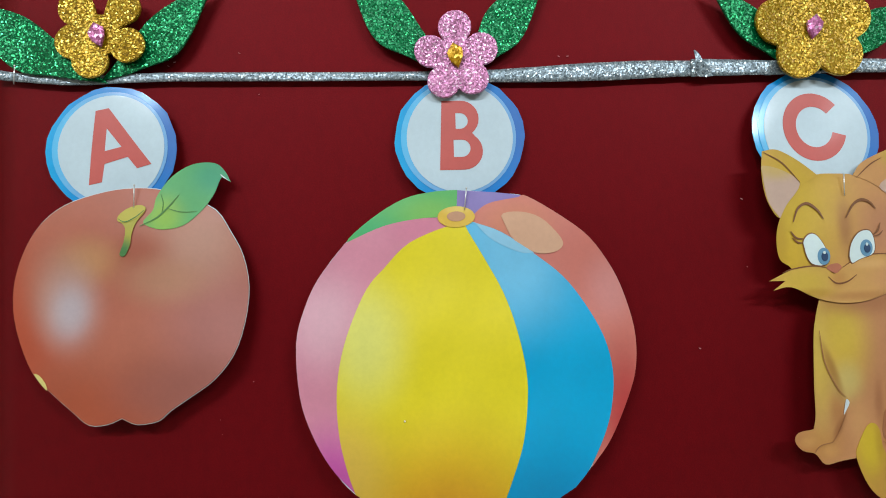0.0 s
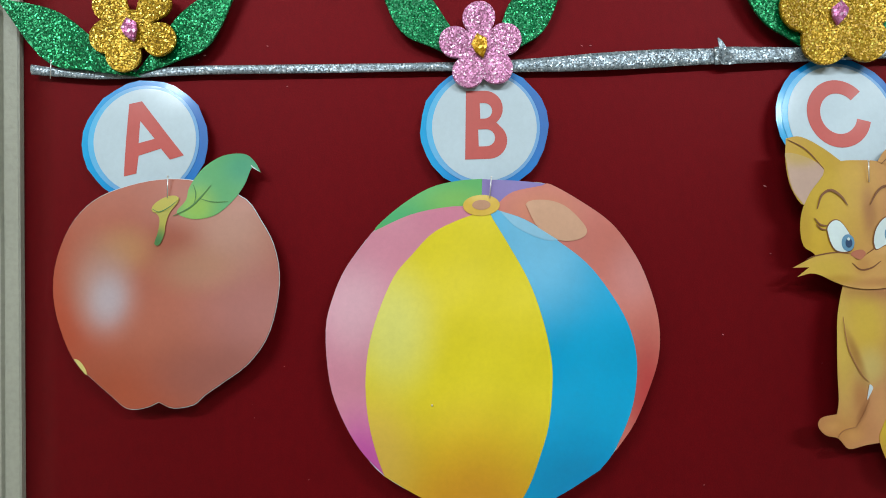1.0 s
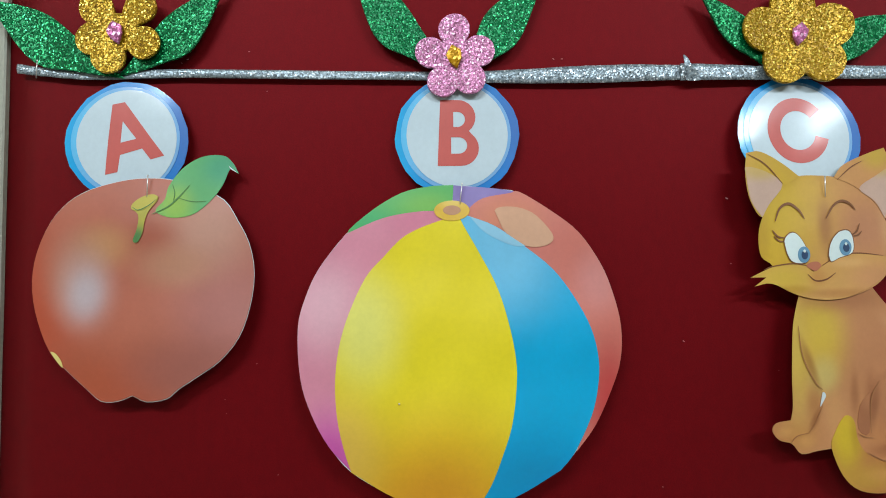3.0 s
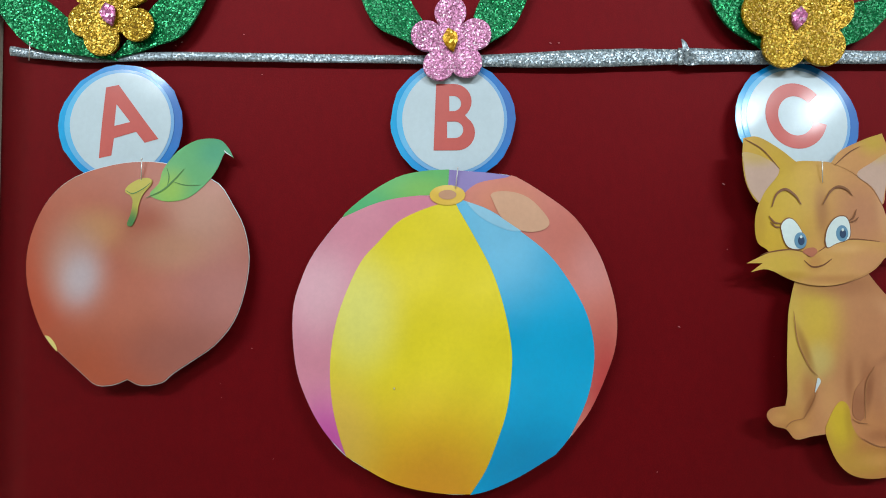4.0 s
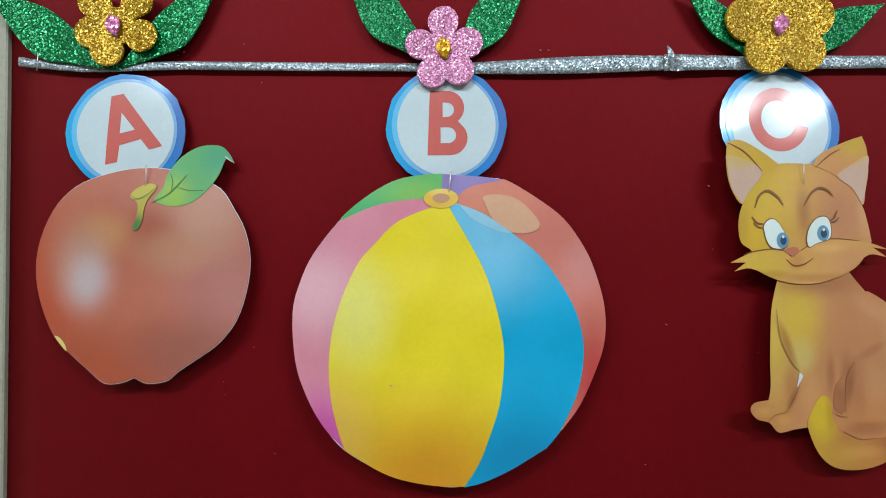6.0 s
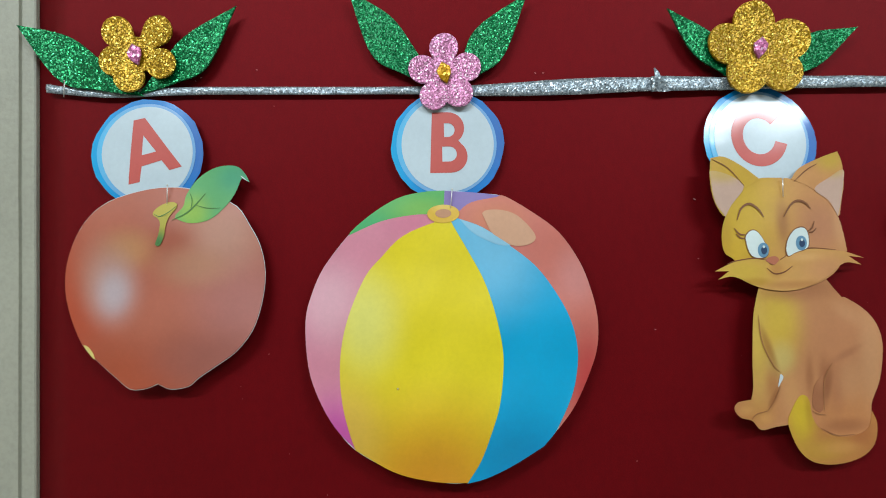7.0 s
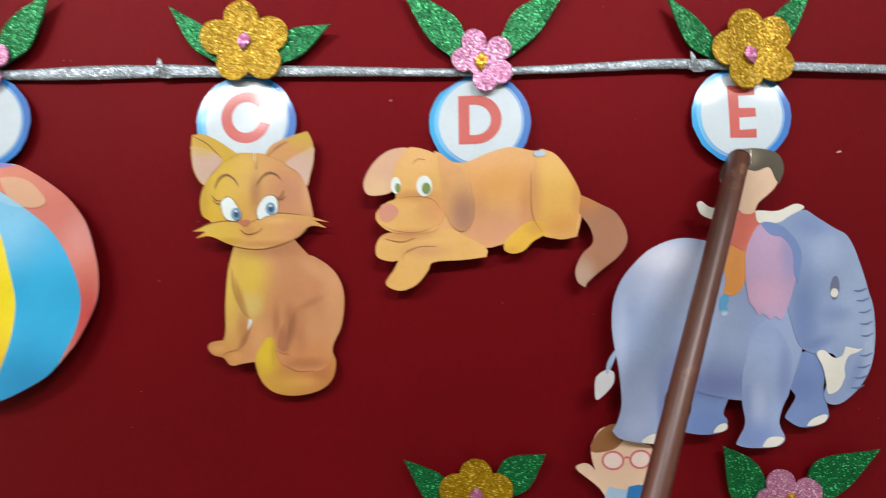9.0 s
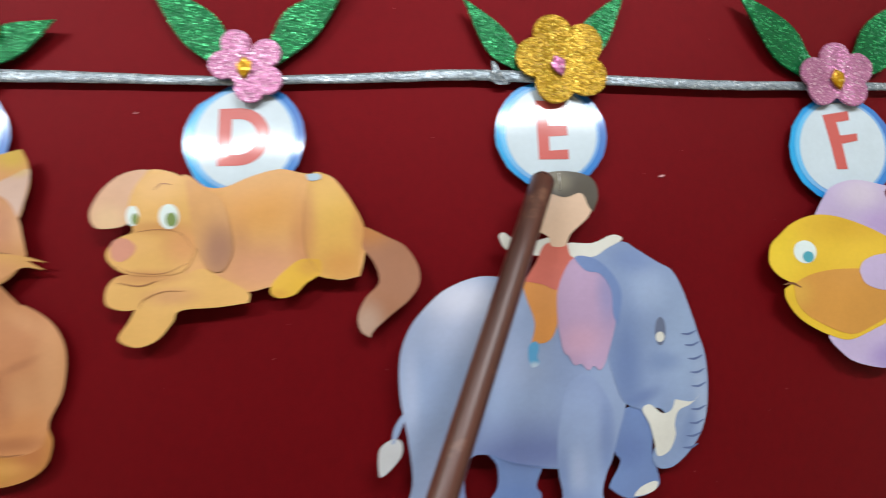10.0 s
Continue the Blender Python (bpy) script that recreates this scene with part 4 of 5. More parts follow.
part("body", sheet([outline([(-6.5, 6.4), (-4.3, 5.8), (-2.8, 5.8), (-0.7, 6.7), (1.7, 7.3), (3.8, 6.9), (5.6, 6.8), (6.7, 5.9), (7.9, 4.1), (8.7, 2.3), (8.8, 0.3), (8.3, -1.9), (8.3, -1.9), (6.5, -2.2), (4.7, -1.7), (0.9, -2.6), (-0.9, -3.0), (-4.0, -3.0), (-7.0, -2.6)], 4)], dog_bend), DOG, dog, "tan body", True)
part("tail", sheet([outline([(8.4, 2.3), (10.8, 1.3), (12.2, 0.5), (13.2, -1.1), (13.3, -2.6), (12.4, -4.0), (10.9, -5.2), (9.4, -6.5), (9.1, -7.1), (9.1, -7.1), (8.3, -6.5), (8.1, -5.2), (8.8, -3.7), (9.9, -2.5), (9.6, -1.0), (8.6, 0.4), (8.6, 0.4)], 4)], dog_bend, 1.5, 0.0003), DOG_TAIL, dog, "grey-brown tail", True)
part("thigh", sheet([outline([(4.4, 6.85), (5.6, 6.75), (6.65, 5.85), (7.85, 4.05), (8.65, 2.25), (8.3, -0.2), (8.25, -1.8), (8.25, -1.8), (6.5, -2.1), (4.7, -1.7), (3.9, -0.1), (3.7, 2.0), (3.7, 4.4)], 4)], dog_bend, 1.8, 0.0002), DOG_THIGH, dog, "orange-tan thigh", True)
part("hind_foot", sheet([outline([(4.9, -0.4), (5.0, -1.6), (3.8, -2.4), (2.9, -3.3), (1.7, -3.6), (0.9, -3.2), (1.0, -2.4), (1.8, -1.5), (3.3, -0.4)], 4)], dog_bend, 3, 0.0002), DOG_FOOT, dog, "yellow-tan foot", True)
part("foreleg", sheet([outline([(-9.8, -4.2), (-10.7, -4.3), (-11.8, -4.0), (-12.2, -3.4), (-12.0, -2.2), (-11.0, -1.4), (-8.3, -1.3), (-6.0, -1.2), (-6.5, -3.2), (-8.0, -4.0)], 4)], dog_bend, 1.8, 0.0002), DOG_FACE, dog, "tan foreleg", True)
part("foreleg", sheet([outline([(-11.2, -6.4), (-10.4, -5.2), (-9.5, -3.7), (-7.7, -2.9), (-5.0, -1.0), (-3.0, -1.8), (-0.95, -3.0), (-0.9, -3.9), (-0.9, -3.9), (-3.3, -4.2), (-6.3, -4.4), (-6.9, -5.3), (-8.1, -6.7), (-9.6, -7.3), (-10.8, -7.0)], 4)], dog_bend, 3, 0.0002), DOG_FACE, dog, "tan foreleg", True)
part("ear", sheet([outline([(-10.4, 2.9), (-12.4, 2.4), (-13.2, 2.8), (-13.3, 4.0), (-12.3, 5.8), (-10.8, 7.0), (-9.0, 7.3), (-8.6, 6.4), (-9.6, 5.0)], 4)], dog_bend, 3, 0.0002), DOG_EAR_PALE, dog, "pale raised ear", True)
part("head", sheet([outline([(-9.0, 7.2), (-7.5, 7.2), (-5.9, 6.5), (-5.0, 5.4), (-4.9, 2.0), (-5.3, 0.2), (-6.2, -1.2), (-8.3, -1.5), (-10.6, -1.3), (-12.0, -0.3), (-12.1, 0.7), (-11.1, 1.7), (-10.1, 2.2), (-10.5, 3.6), (-10.1, 5.6)], 4)], dog_bend, 4.2, 0.0002), DOG_FACE, dog, "tan head", True)
part("ear", sheet([outline([(-5.9, 6.3), (-4.3, 5.75), (-2.9, 4.5), (-2.3, 2.4), (-2.2, 0.3), (-3.0, -1.2), (-4.1, -1.0), (-5.0, 0.6), (-5.5, 3.3)], 4)], dog_bend, 5.4, 0.0002), DOG_EAR, dog, "brown hanging ear", True)
part("snout_line", sheet([stroke([(-9.9, 2.1), (-8.2, 2.3), (-6.4, 2.0), (-5.4, 0.8)], 0.06)], dog_bend, 5.4, 0.0002), SOFT_LINE, dog)
part("jaw_line", sheet([stroke([(-11.6, -0.6), (-10.0, -1.2), (-7.7, -1.3), (-5.8, -0.5)], 0.06)], dog_bend, 5.4, 0.0002), SOFT_LINE, dog)
part("leg_line", sheet([stroke([(-9.6, -4.2), (-9.2, -3.4), (-7.7, -2.8), (-6.0, -2.8)], 0.06)], dog_bend, 5.4, 0.0002), SOFT_LINE, dog)
part("nose", sheet([outline([(-11.9, 0.7), (-11.5, 1.5), (-10.6, 1.6), (-9.9, 1.0), (-10.1, 0.3), (-11.0, -0.3), (-11.7, 0.0)], 4)], dog_bend, 5.6, 0.0002), ink("dog_nose_print", lin(208, 142, 118)), dog, "pink nose", True)
GREEN_EYE = ink("eye_green_print", lin(120, 142, 76))
for ex, ez, rx, rz in ((-10.1, 3.45, 0.5, 0.85), (-7.2, 3.35, 0.8, 1.05)):
    eye = part("eye", sheet([oval(ex, ez, rx, rz)], dog_bend, 5.6, 0.0002), EYE_WHITE, dog, "white printed oval", True)
    part("iris", sheet([oval(ex + 0.2, ez - 0.25, rx * 0.55, rz * 0.55)], dog_bend, 6.8, 0.0002), GREEN_EYE, eye, "green printed oval", True)
part("brow", sheet([stroke([(-8.4, 5.6), (-7.8, 6.1), (-7.0, 6.0)], 0.1)], dog_bend, 5.4, 0.0002), SOFT_LINE, dog)
part("mouth_line", sheet([stroke([(-11.2, -2.0), (-9.6, -2.3), (-8.2, -1.9)], 0.1)], dog_bend, 5.4, 0.0002), SOFT_LINE, dog)
part("thigh_line", sheet([stroke([(3.7, 4.6), (3.65, 2.0), (3.9, 0.0), (4.8, -1.5)], 0.05)], dog_bend, 4.0, 0.0002), SOFT_LINE, dog)
part("patch", sheet([outline([(3.9, 6.75), (5.0, 6.85), (5.1, 6.4), (4.2, 6.25)], 3)], dog_bend, 5, 0.0002), ink("sky_patch_print", lin(170, 192, 210)), dog, "pale blue uncut paper", True)

# ---- elephant with a rider ----
elephant = thing("elephant_cutout", 78.15, -0.010, -16.01, "blue-grey elephant shape with small rider cut from paper", "paper cutout")
ele_bend = curl(9.0, -0.0001, 0.0, 0.2, 0.0009, 0.0007)
ELE = ink("elephant_print", lin(142, 160, 194), ((-8, 6, 6, 5, lin(172, 182, 208), 0.95), (-2, -5, 8, 3.4, lin(116, 132, 176), 0.9), (-10, -8, 3, 6, lin(152, 166, 200), 0.8), (2, 2, 3, 8, lin(132, 150, 188), 0.7), (-6.8, -8, 1.2, 3, lin(118, 134, 180), 0.7), (-11.9, 0, 1.2, 6, lin(178, 188, 214), 0.6), (-7.6, 7.4, 4.2, 2.4, lin(206, 209, 226), 0.9), (-2, -5.8, 7, 1.9, lin(102, 116, 166), 0.8, 0), (-7.6, -8, 0.8, 3.6, lin(108, 122, 170), 0.8), (-6.9, -3.6, 1.3, 3.2, lin(122, 138, 182), 0.7, 20),
                                      (-10.4, -9.6, 1.6, 1.6, lin(168, 178, 210), 0.7), (-3, 2, 4, 3, lin(158, 172, 204), 0.6)))
ELE_HEAD = ink("elephant_head_print", lin(132, 152, 188), ((9.6, 7.6, 2.6, 2.6, lin(156, 174, 204), 0.7), (8.2, -1.6, 2.4, 0.8, lin(96, 116, 164), 0.7, -20), (12.6, -4.4, 0.8, 2.6, lin(110, 132, 176), 0.6, 20), (7, 1, 2.2, 7, lin(100, 122, 168), 0.85), (12.5, 3, 3, 8, lin(148, 168, 198), 0.8), (8, 10.5, 3, 1.6, lin(116, 138, 184), 0.7), (10.5, 1.4, 2.4, 1.2, lin(108, 130, 172), 0.6), (14, -2, 1, 5, lin(164, 178, 202), 0.6)))
ELE_LEG = ink("elephant_leg_print", lin(141, 159, 194), ((2.6, -0.6, 4.5, 2.8, lin(133, 151, 189), 1.0), (2.4, -7.5, 1.0, 3.4, lin(166, 178, 208), 0.7), (2.5, -3, 3, 4, lin(144, 162, 198), 0.9), (2, -11, 3, 2.4, lin(112, 136, 190), 0.8), (5, -5, 1, 5, lin(112, 132, 178), 0.7), (0.9, -8, 0.9, 4, lin(112, 132, 180), 0.6)))
ELE_DARK = ink("elephant_far_leg_print", lin(108, 132, 180), ((-3, -9.5, 3, 2, lin(98, 126, 182), 0.7), (7, -6, 2, 2, lin(98, 120, 172), 0.8), (-2, -6, 3, 1.4, lin(84, 102, 150), 0.7)))
ELE_EAR = ink("elephant_ear_print", lin(182, 152, 184), ((3, 3.5, 2.5, 2, lin(204, 160, 184), 0.8), (5.6, 7.5, 1.4, 3.5, lin(144, 140, 184), 0.8)))
WRINKLE = ink("wrinkle_print", lin(90, 108, 150))
IVORY = ink("ivory_print", lin(218, 216, 206))
part("far_leg", sheet([outline([(-5.44, -5.0), (-4.71, -6.5), (-4.71, -8.3), (-5.64, -9.6), (-5.44, -10.2), (-3.47, -10.5), (-1.5, -10.2), (-0.98, -9.2), (-1.4, -8.4), (-0.78, -6.9), (0.05, -5.0)], 4)], ele_bend, 0, 0.0003), ELE_DARK, elephant, "blue far leg", True)
part("far_leg", sheet([outline([(5.22, -3.0), (5.64, -6.0), (6.16, -7.0), (5.12, -8.8), (5.33, -9.3), (6.57, -10.0), (8.33, -9.9), (9.57, -9.2), (9.57, -8.2), (9.05, -6.0), (9.26, -2.0)], 4)], ele_bend, 0, 0.0003), ELE_DARK, elephant, "blue far leg", True)
part("body", sheet([outline([(-12.37, -2.2), (-12.68, 0.1), (-12.58, 2.8), (-11.85, 4.9), (-10.71, 6.4), (-8.95, 8.0), (-6.68, 9.0), (-4.71, 9.2), (-1.92, 8.7), (0.88, 8.4), (4.19, 9.0), (7.29, 6.0), (7.29, 0.0), (5.64, -6.0), (5.64, -6.0), (3.15, -7.2), (0.57, -7.2), (-2.43, -6.7), (-5.23, -5.6), (-5.23, -5.6), (-6.57, -5.6), (-7.3, -6.5), (-7.51, -8.3),
                             (-7.19, -10.6), (-7.3, -11.4), (-7.3, -11.4), (-9.78, -11.2), (-11.96, -10.7), (-12.78, -9.9), (-12.78, -9.9), (-12.16, -8.9), (-11.75, -7.1), (-12.06, -4.0)], 4)], ele_bend, 1.6, 0.0003), ELE, elephant, "blue-grey body", True)
part("foreleg", sheet([outline([(0.67, -4.0), (0.57, -7.2), (0.88, -9.5), (-0.05, -11.3), (0.15, -11.7), (1.5, -12.0), (3.98, -11.9), (4.91, -11.1), (4.4, -9.6), (4.81, -8.0), (5.64, -6.0), (5.64, -2.5), (3.67, 0.5), (1.6, -0.5)], 4)], ele_bend, 3.0, 0.0002), ELE_LEG, elephant, "blue-grey foreleg", True)
part("head", sheet([outline([(2.74, 10.6), (4.91, 11.1), (6.98, 12.0), (8.43, 11.3), (10.4, 10.1), (11.64, 9.4), (12.57, 7.8), (13.5, 5.1), (13.92, 3.7), (14.54, 1.8), (14.64, -0.9), (14.13, -4.0), (12.99, -6.1), (11.23, -7.6), (9.88, -7.8), (9.16, -7.2), (9.26, -6.0), (10.61, -4.0), (9.88, -2.6), (8.23, -2.6), (6.57, -1.8), (5.64, 0.9), (4.71, 5.0)], 4)], ele_bend, 4.2, 0.0002), ELE_HEAD, elephant, "blue-grey head and trunk", True)
part("ear", sheet([outline([(0.98, 4.7), (0.98, 7.4), (1.6, 9.2), (2.64, 10.6), (4.09, 10.3), (5.74, 9.5), (6.36, 7.6), (6.16, 5.1), (5.64, 3.0), (5.1, 1.5), (4.6, 0.9), (4.1, 1.3), (3.6, 0.9), (3.0, 1.5), (2.4, 1.4), (1.9, 2.2), (1.4, 2.7)], 4)], ele_bend, 5.4, 0.0002), ELE_EAR, elephant, "pink-lilac ear", True)
part("ear_fold", sheet([outline([(2.74, 10.6), (3.47, 10.8), (4.91, 10.3), (6.26, 8.9), (6.78, 7.3), (6.36, 4.6), (6.36, 4.6), (5.95, 5.7), (5.85, 7.8), (4.91, 9.2), (3.67, 9.5)], 4)], ele_bend, 6.6, 0.0002), ELE_DARK, elephant, "blue ear fold", True)
part("tusk", sheet([outline([(8.23, -2.6), (8.95, -2.2), (9.99, -3.0), (10.92, -2.8), (11.33, -1.9), (11.33, -1.9), (12.99, -2.2), (13.82, -1.6), (13.82, -1.6), (12.88, -2.4), (11.64, -2.9), (11.23, -4.0), (11.33, -5.0), (10.71, -6.3), (9.57, -6.7), (9.26, -5.5), (8.85, -3.9)], 4)], ele_bend, 5.6, 0.0002), IVORY, elephant, "ivory tusk and mouth", True)
eye = part("eye", sheet([oval(10.3, 4.05, 0.52, 1.25)], ele_bend, 5.6, 0.0002), ink("eye_grey_print", lin(100, 110, 136)), elephant, "grey printed oval", True)
part("eye_white", sheet([oval(10.25, 3.55, 0.42, 0.46)], ele_bend, 6.8, 0.0002), IVORY, eye, "white printed oval", True)
tail = part("tail", sheet([stroke([(-12.16, -1.7), (-12.89, -3.0), (-13.3, -4.2)], 0.55)], ele_bend, 0.4, 0.0003), ELE, elephant, "thin tail", True)
part("tail_tuft", sheet([outline([(-13.3, -3.8), (-12.58, -4.1), (-12.68, -5.3), (-13.92, -6.6), (-14.44, -6.6), (-14.44, -4.8), (-13.92, -4.1)], 4)], ele_bend, 0.4, 0.0003), ink("tuft_print", lin(196, 196, 198)), tail, "pale grey tail tuft", True)
for points in ([(-9.78, -11.15), (-9.16, -10.5), (-8.13, -10.3), (-7.35, -10.8), (-7.35, -11.35)], [(2.64, -11.9), (3.26, -11.0), (4.4, -10.9), (4.81, -11.2), (3.98, -11.85)], [(-2.54, -10.3), (-2.02, -9.6), (-1.19, -9.4), (-1.09, -9.9), (-1.61, -10.2)], [(7.19, -9.9), (7.81, -9.2), (8.95, -8.8), (9.47, -8.9), (9.16, -9.5), (8.12, -9.85)]):
    part("toenail", sheet([outline(points, 4)], ele_bend, 4.4, 0.0002), IVORY, elephant, "pale toenails", True)
for zz in (4.0, 3.0, 1.8, 0.6, -0.6, -2.6, -3.8, -4.9, -5.9):
    edge = 14.45 - 0.035 * (zz + 0.5) ** 2
    part("wrinkle", sheet([stroke([(edge - 1.4, zz - 0.25), (edge - 0.7, zz - 0.3), (edge, zz)], 0.2, 4)], ele_bend, 5.8, 0.0002), WRINKLE, elephant)
part("belly_line", sheet([stroke([(-5.23, -5.6), (-3.05, -6.5), (0.57, -7.1)], 0.14)], ele_bend, 3.0, 0.0002), ELE_DARK, elephant)
SKIN = ink("skin_print", lin(224, 190, 162))
part("rider_leg", sheet([outline([(-1.92, 8.7), (-0.26, 8.9), (1.4, 8.2), (1.08, 6.5), (0.98, 5.2), (0.46, 3.9), (-0.36, 3.4), (-1.4, 3.5), (-1.4, 3.5), (-1.09, 5.2), (-1.81, 7.4)], 4)], ele_bend, 3.2, 0.0002), ink("orange_print", lin(216, 142, 70)), elephant, "orange trousers", True)
part("rider_body", sheet([outline([(0.15, 11.9), (2.12, 11.9), (2.74, 10.7), (2.74, 10.7), (1.6, 9.2), (1.08, 7.9), (-0.26, 8.4), (-1.92, 8.7), (-1.92, 8.7), (-0.78, 10.3)], 4)], ele_bend, 4.6, 0.0002), ink("coral_print", lin(206, 104, 88)), elephant, "coral red top", True)
part("rider_arm", sheet([outline([(-3.99, 12.5), (-3.57, 12.9), (-2.64, 12.3), (-0.98, 12.1), (0.67, 12.4), (0.67, 11.0), (-0.98, 10.9), (-2.54, 11.1), (-3.57, 11.6)], 4)], ele_bend, 4.2, 0.0003), IVORY, elephant, "white sleeve", True)
part("rider_arm", sheet([outline([(2.12, 11.9), (4.4, 11.9), (6.16, 12.6), (7.09, 12.2), (5.64, 11.4), (4.4, 10.7), (2.53, 10.7)], 4)], ele_bend, 5.6, 0.0002), IVORY, elephant, "white sleeve", True)
part("rider_head", sheet([outline([(-1.61, 14.9), (-0.88, 15.9), (0.26, 16.3), (2.02, 16.1), (3.47, 16.3), (4.4, 15.2), (3.98, 14.1), (2.43, 12.7), (1.91, 11.7), (0.67, 11.7), (0.36, 12.5), (-0.98, 13.3)], 4)], ele_bend, 5.8, 0.0002), SKIN, elephant, "plain skin-coloured oval", True)
part("rider_hair", sheet([outline([(-1.71, 14.9), (-1.4, 16.3), (-0.47, 17.6), (1.19, 18.2), (3.26, 18.1), (4.6, 17.5), (5.02, 16.1), (4.5, 14.6), (4.5, 14.6), (4.09, 15.2), (3.47, 16.3), (2.02, 15.9), (0.26, 16.3), (-0.88, 15.7)], 4)], ele_bend, 7.0, 0.0002),
     ink("hair_print", lin(78, 70, 58), ((1.4, 17.3, 1.6, 1.2, lin(124, 116, 92), 0.8),)), elephant, "dark brown cap of hair", True)
part("rider_shoe", sheet([outline([(-1.71, 3.1), (-1.09, 3.6), (-0.78, 3.1), (-0.98, 2.3), (-0.78, 1.7), (-1.4, 1.4), (-1.71, 2.1)], 4)], ele_bend, 4.6, 0.0002), ink("shoe_print", lin(84, 158, 202), ((-1.2, 1.5, 0.8, 0.5, lin(200, 214, 226), 0.9),)), elephant, "blue shoe", True)
pin(79.6, 1.9, (79.7, 0.5), -0.014)

# ---- fish ----
fish = thing("fish_cutout", 105.85, -0.006, -7.97, "yellow fish with lilac fins cut from printed paper", "paper cutout")
fish_bend = curl(6.0, -0.0001, 0.002, 2.9, 0.0008)
FISH = ink("fish_print", lin(226, 184, 46), ((-6, 3, 3, 4, lin(230, 196, 40), 0.8), (1, 5, 6, 2, lin(206, 156, 40), 0.6)))
LILAC = ink("fin_print", lin(190, 172, 206), ((2, 8, 3, 2, lin(212, 200, 214), 0.8), (4, 5, 3, 2, lin(172, 144, 196), 0.7), (4, -7, 3, 2, lin(150, 128, 186), 0.8)))
part("top_fin", sheet([outline([(-2.6, 5.6), (-2.6, 5.6), (-1.5, 7.6), (-0.5, 8.7), (1.6, 9.2), (4.9, 8.6), (4.9, 8.6), (4.5, 7.8), (5.8, 5.9), (6.8, 3.0), (3.6, 3.6), (-1.6, 5.0)], 4)], fish_bend, 0, 0.0003), LILAC, fish, "lilac top fin", True)
part("low_fin", sheet([outline([(-1.6, -4.6), (-0.4, -6.6), (1.2, -7.5), (3.6, -7.9), (5.4, -7.1), (5.4, -7.1), (5.2, -3.6), (2.7, -3.6)], 4)], fish_bend, 0, 0.0003), LILAC, fish, "lilac lower fin", True)
part("tail_fin", sheet([outline([(8.0, 1.6), (11.0, 4.6), (14.6, 6.2), (13.6, 1.6), (14.8, -4.4), (11.0, -3.6), (8.0, -1.8)], 4)], fish_bend, 0, 0.0003), LILAC, fish, "lilac tail fin", True)
part("body", sheet([outline([(-7.0, 2.1), (-6.7, 3.4), (-5.8, 4.3), (-4.6, 5.3), (-2.8, 6.0), (-1.0, 6.0), (1.3, 5.4), (3.6, 4.4), (5.8, 3.1), (8.6, 1.0), (9.2, -0.6), (7.2, -2.4), (4.5, -3.6), (2.7, -4.4), (0.3, -5.3), (-1.7, -4.8), (-3.6, -3.8), (-4.9, -2.7), (-5.7, -1.5), (-5.8, -0.6), (-5.8, -0.6), (-5.0, -0.1), (-5.0, -0.1), (-6.1, 0.5), (-6.8, 1.3)], 4)], fish_bend, 1.6, 0.0003), FISH, fish, "yellow body", True)
part("belly", sheet([outline([(-4.9, -0.3), (-2.6, 0.8), (0.9, 1.1), (4.8, 0.6), (7.0, -1.0), (4.5, -3.0), (2.7, -4.0), (0.3, -4.8), (-3.0, -3.4), (-4.6, -1.9)], 4)], fish_bend, 3, 0.0002), ink("fish_belly_print", lin(206, 144, 62), ((-5, -1, 2.5, 2, lin(220, 170, 70), 0.8),)), fish, "orange belly", True)
part("side_fin", sheet([outline([(1.4, 0.8), (2.1, 1.9), (4.0, 2.4), (6.4, 2.2), (7.2, 0.4), (5.5, -0.6), (3.6, -0.9), (1.9, -0.3)], 4)], fish_bend, 4.2, 0.0002), LILAC, fish, "lilac side fin", True)
eye = part("eye", sheet([oval(-3.55, 2.7, 1.08, 1.05)], fish_bend, 3, 0.0002), EYE_WHITE, fish, "white printed oval", True)
part("iris", sheet([oval(-3.3, 2.25, 0.52, 0.5)], fish_bend, 4.2, 0.0002), ink("eye_teal_print", lin(70, 160, 176)), eye, "teal printed oval", True)
part("mouth_line", sheet([stroke([(-5.9, -0.2), (-5.0, -0.1), (-4.2, -0.5)], 0.2)], fish_bend, 4.2, 0.0002), BROWN_LINE, fish)

# ---- small figure card below the elephant ----
figure = thing("figure_cutout", 66.75, -0.004, -31.38, "small plain figure with pink glasses cut from paper", "paper cutout")
fig_bend = curl(5.0, -0.0001, 0.002, 5.2, 0.0006)
part("head", sheet([outline([(-3.2, 3.5), (-2.4, 5.1), (-1.3, 5.6), (-0.1, 5.6), (1.3, 4.6), (2.7, 3.7), (3.3, 2.8), (3.5, 1.6), (2.9, 0.3), (1.8, -0.6), (0.2, -0.9), (-1.5, -0.4), (-2.6, 0.8), (-3.1, 2.3)], 4)], fig_bend, 1.6, 0.0003), SKIN, figure, "plain skin-coloured oval", True)
part("arm", sheet([outline([(-1.2, -2.6), (-2.3, -0.8), (-4.5, 1.0), (-4.5, 1.6), (-3.4, 1.7), (-2.2, 0.4), (-0.8, -0.8)], 4)], fig_bend, 0, 0.0003), SKIN, figure, "plain raised arm", True)
part("hair", sheet([outline([(-3.2, 3.2), (-2.7, 4.6), (-1.3, 5.7), (0.0, 5.6), (1.6, 4.7), (3.1, 3.5), (3.1, 3.5), (1.8, 3.9), (0.4, 4.3), (-0.8, 3.3), (-2.5, 2.9)], 4)], fig_bend, 3, 0.0002), ink("brown_hair_print", lin(142, 92, 52)), figure, "brown hair", True)
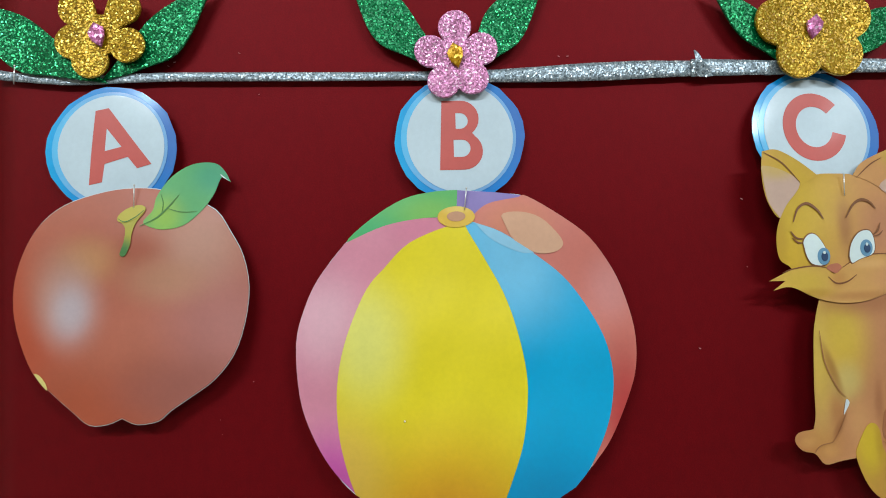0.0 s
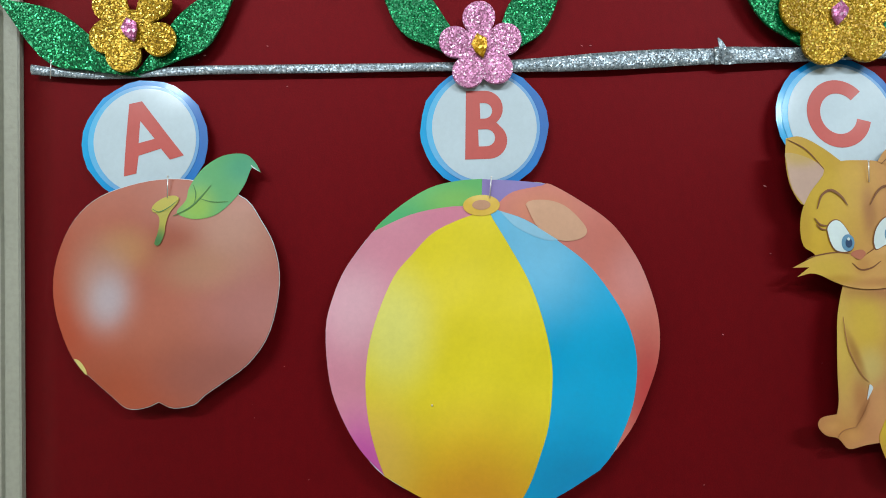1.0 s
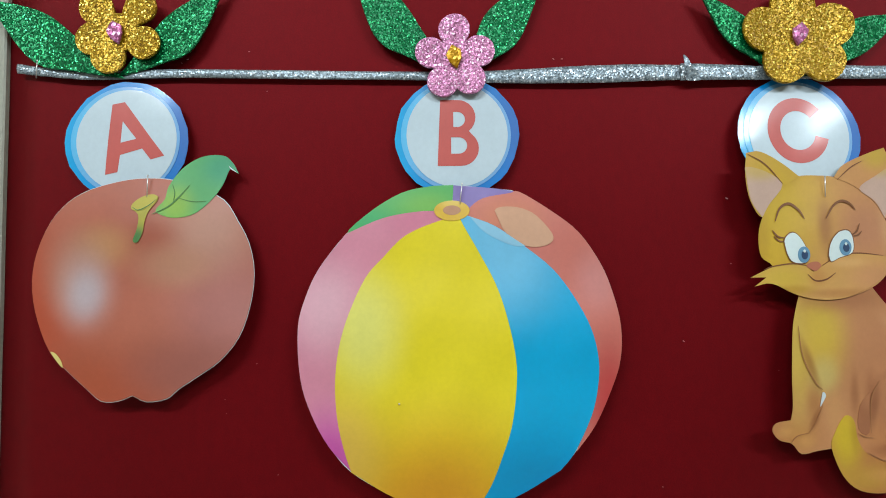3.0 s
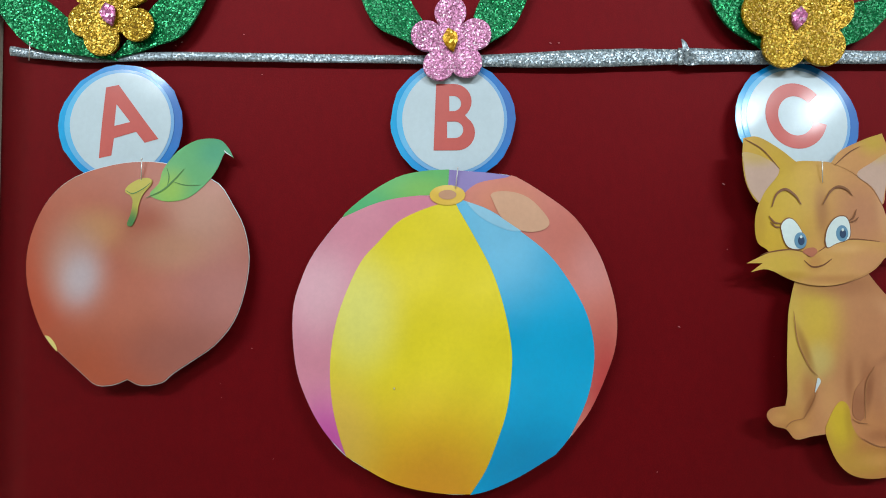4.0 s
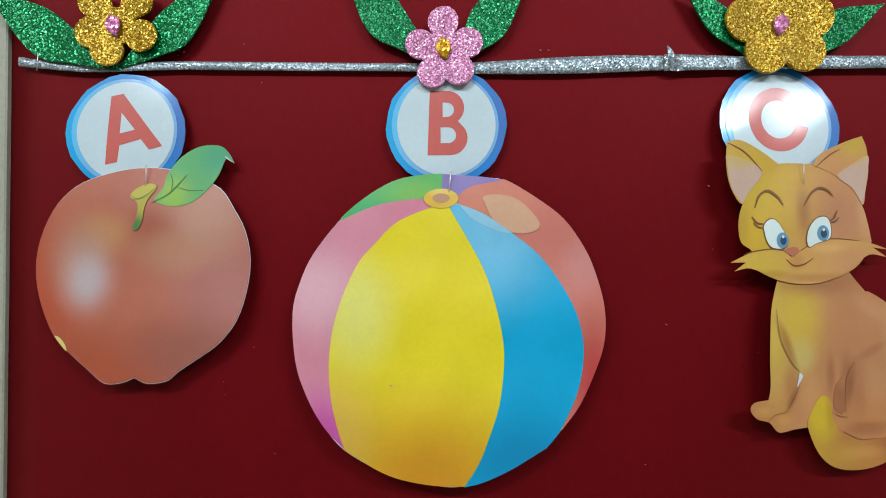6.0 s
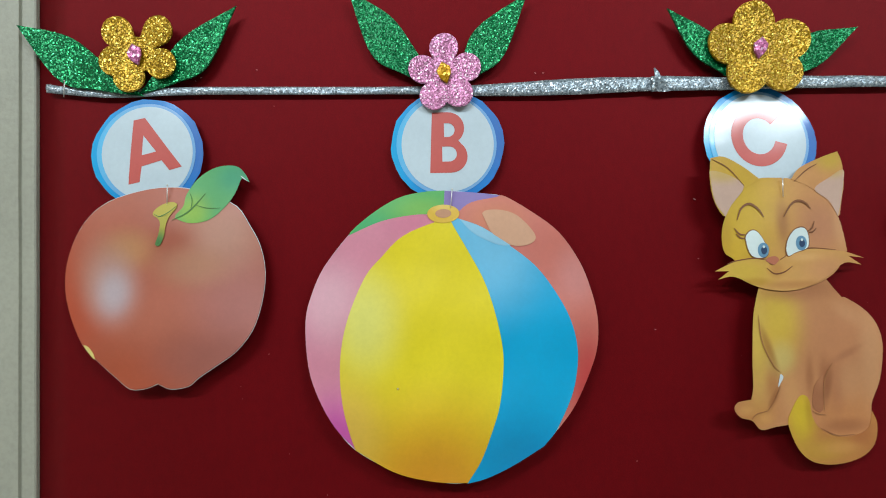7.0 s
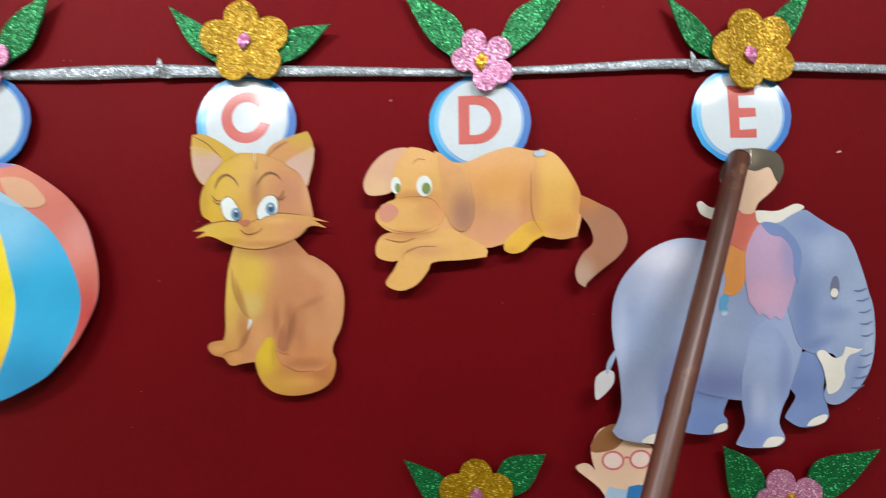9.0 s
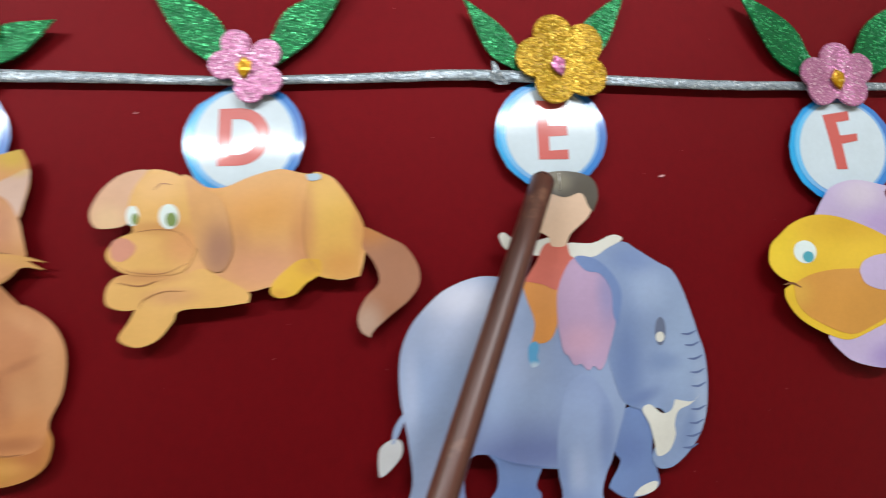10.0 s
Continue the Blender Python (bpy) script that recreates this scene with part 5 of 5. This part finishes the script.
for gx, gz in ((-1.0, 2.1), (1.8, 2.2)):
    part("glasses_ring", sheet([oval(gx, gz, 1.15, 1.0), oval(gx, gz, 0.92, 0.78)], fig_bend, 3.2, 0.0002), ink("glasses_pink", lin(204, 110, 116)), figure, "pink glasses ring")
    part("glasses_lens", sheet([oval(gx, gz, 0.92, 0.78)], fig_bend, 3.0, 0.0002), ink("lens_print", lin(228, 206, 196)), figure, "pale lens")
part("glasses_bridge", sheet([stroke([(0.1, 2.3), (0.4, 2.45), (0.7, 2.35)], 0.22)], fig_bend, 3.4, 0.0002), ink("bridge_pink", lin(204, 110, 116)), figure)
part("shirt", sheet([outline([(-1.7, -1.1), (0.0, -0.4), (2.0, -0.6), (4.5, -2.0), (3.3, -5.6), (-1.8, -5.5)], 4)], fig_bend, 0.5, 0.0003), ink("shirt_print", lin(158, 188, 214)), figure, "pale blue shirt", True)
part("book", sheet([outline([(0.6, -0.6), (0.6, -0.6), (1.7, -0.4), (1.7, -0.4), (4.0, -1.6), (4.0, -1.6), (3.2, -3.4), (3.2, -3.4), (0.2, -2.4), (0.2, -2.4)], 3)], fig_bend, 3, 0.0002), ink("book_print", lin(30, 112, 176)), figure, "blue book", True)

# ---- white card above the ribbon ----
card = thing("paper_card", 59.3, -0.002, 24.5, "plain white paper card pinned on the felt", "paper card")
part("sheet", sheet([outline([(-2.0, 3.8), (-2.0, 3.8), (2.0, 3.9), (2.0, 3.9), (1.95, -4.1), (1.8, -4.35), (-1.7, -4.6), (-1.95, -4.3)], 3)], curl(4.0, 0.0001, 0.001, 1.0, 0.0004), 0, 0.0006), PAPER, card)

# ---- lint on the felt ----
bm = bmesh.new()
rng = random.Random(7)
spots = [(43.3, 8.0, 0.25), (90.0, 2.1, 0.45), (-21.7, 12.9, 0.16), (-16.6, 13.5, 0.12), (8.7, 12.6, 0.14), (9.4, 12.6, 0.14), (-22.2, 12.6, 0.12), (18.8, -10.8, 0.14), (22.7, 0.8, 0.2)]
spots += [(rng.uniform(-34, 120), rng.uniform(-34, 18), rng.uniform(0.04, 0.09)) for _ in range(60)]
for sx, sz, size in spots:
    turn = rng.uniform(-30, 30)
    bmesh.ops.create_icosphere(bm, subdivisions=1, radius=1.0, matrix=pose(sx / 100, FELT_Y - 0.0012, 1.4 + sz / 100, 0, turn, 0) @ Matrix.Diagonal((size / 130, 0.0004, size / 400, 1)))
tagged(finish("lint", bm, LINT), "tiny pale lint specks clinging to the red felt", "lint", kind="stuff")

# ---- pointer stick ----
tip, toward = Vector((0.779, -0.026, 1.412)), Vector((-0.097, -0.089, -0.224)).normalized()
length = (tip.z - 0.004) / -toward.z
bm = bmesh.new()
rings, around = 40, 20
rows = []
for i in range(rings + 1):
    s = i / rings
    r = 0.0102 + 0.0012 * s
    bow = 0.003 * math.sin(math.pi * s)
    if i == 0 or i == rings:
        r *= 0.86
    z = -length * (s if i not in (1, rings - 1) else (0.0016 / length if i == 1 else 1 - 0.0016 / length))
    rows.append([bm.verts.new((bow + r * math.cos(2 * math.pi * k / around), r * math.sin(2 * math.pi * k / around) * (1 + 0.02 * noise.noise((i * 0.4, k, 0))), z)) for k in range(around)])
for a, b in zip(rows, rows[1:]):
    for k in range(around):
        bm.faces.new((a[k], a[(k + 1) % around], b[(k + 1) % around], b[k]))
bm.faces.new(rows[-1][::-1])
bmesh.ops.recalc_face_normals(bm, faces=bm.faces[:])
stick = new("pointer_stick")
stick.matrix_world = Matrix.LocRotScale(tip, (-toward).to_track_quat("Z", "Y"), None)
tagged(stick, "long dark brown wooden pointer stick leaning against the board", "stick")
part("shaft", bm, STICK, stick, "varnished brown shaft", True)
bm = bmesh.new()
bmesh.ops.create_cone(bm, cap_ends=True, segments=20, radius1=0.0096, radius2=0.0074, depth=0.003, matrix=Matrix.Translation((0, 0, 0.0014)))
part("tip", bm, STICK, stick, "blunt worn tip")
SCUFF = material("pale_scuff", 0.6, 0.0, lin(176, 150, 132))[0]
for k in range(4):
    bm = bmesh.new()
    bmesh.ops.create_icosphere(bm, subdivisions=1, radius=1.0, matrix=pose(0.0012 * (k - 2), -0.0102, -0.165 - 0.009 * k, 0, 14, 0) @ Matrix.Diagonal((0.0007, 0.0008, 0.0042 - 0.0005 * k, 1)))
    part("scuff", bm, SCUFF, stick, "pale worn scuff")
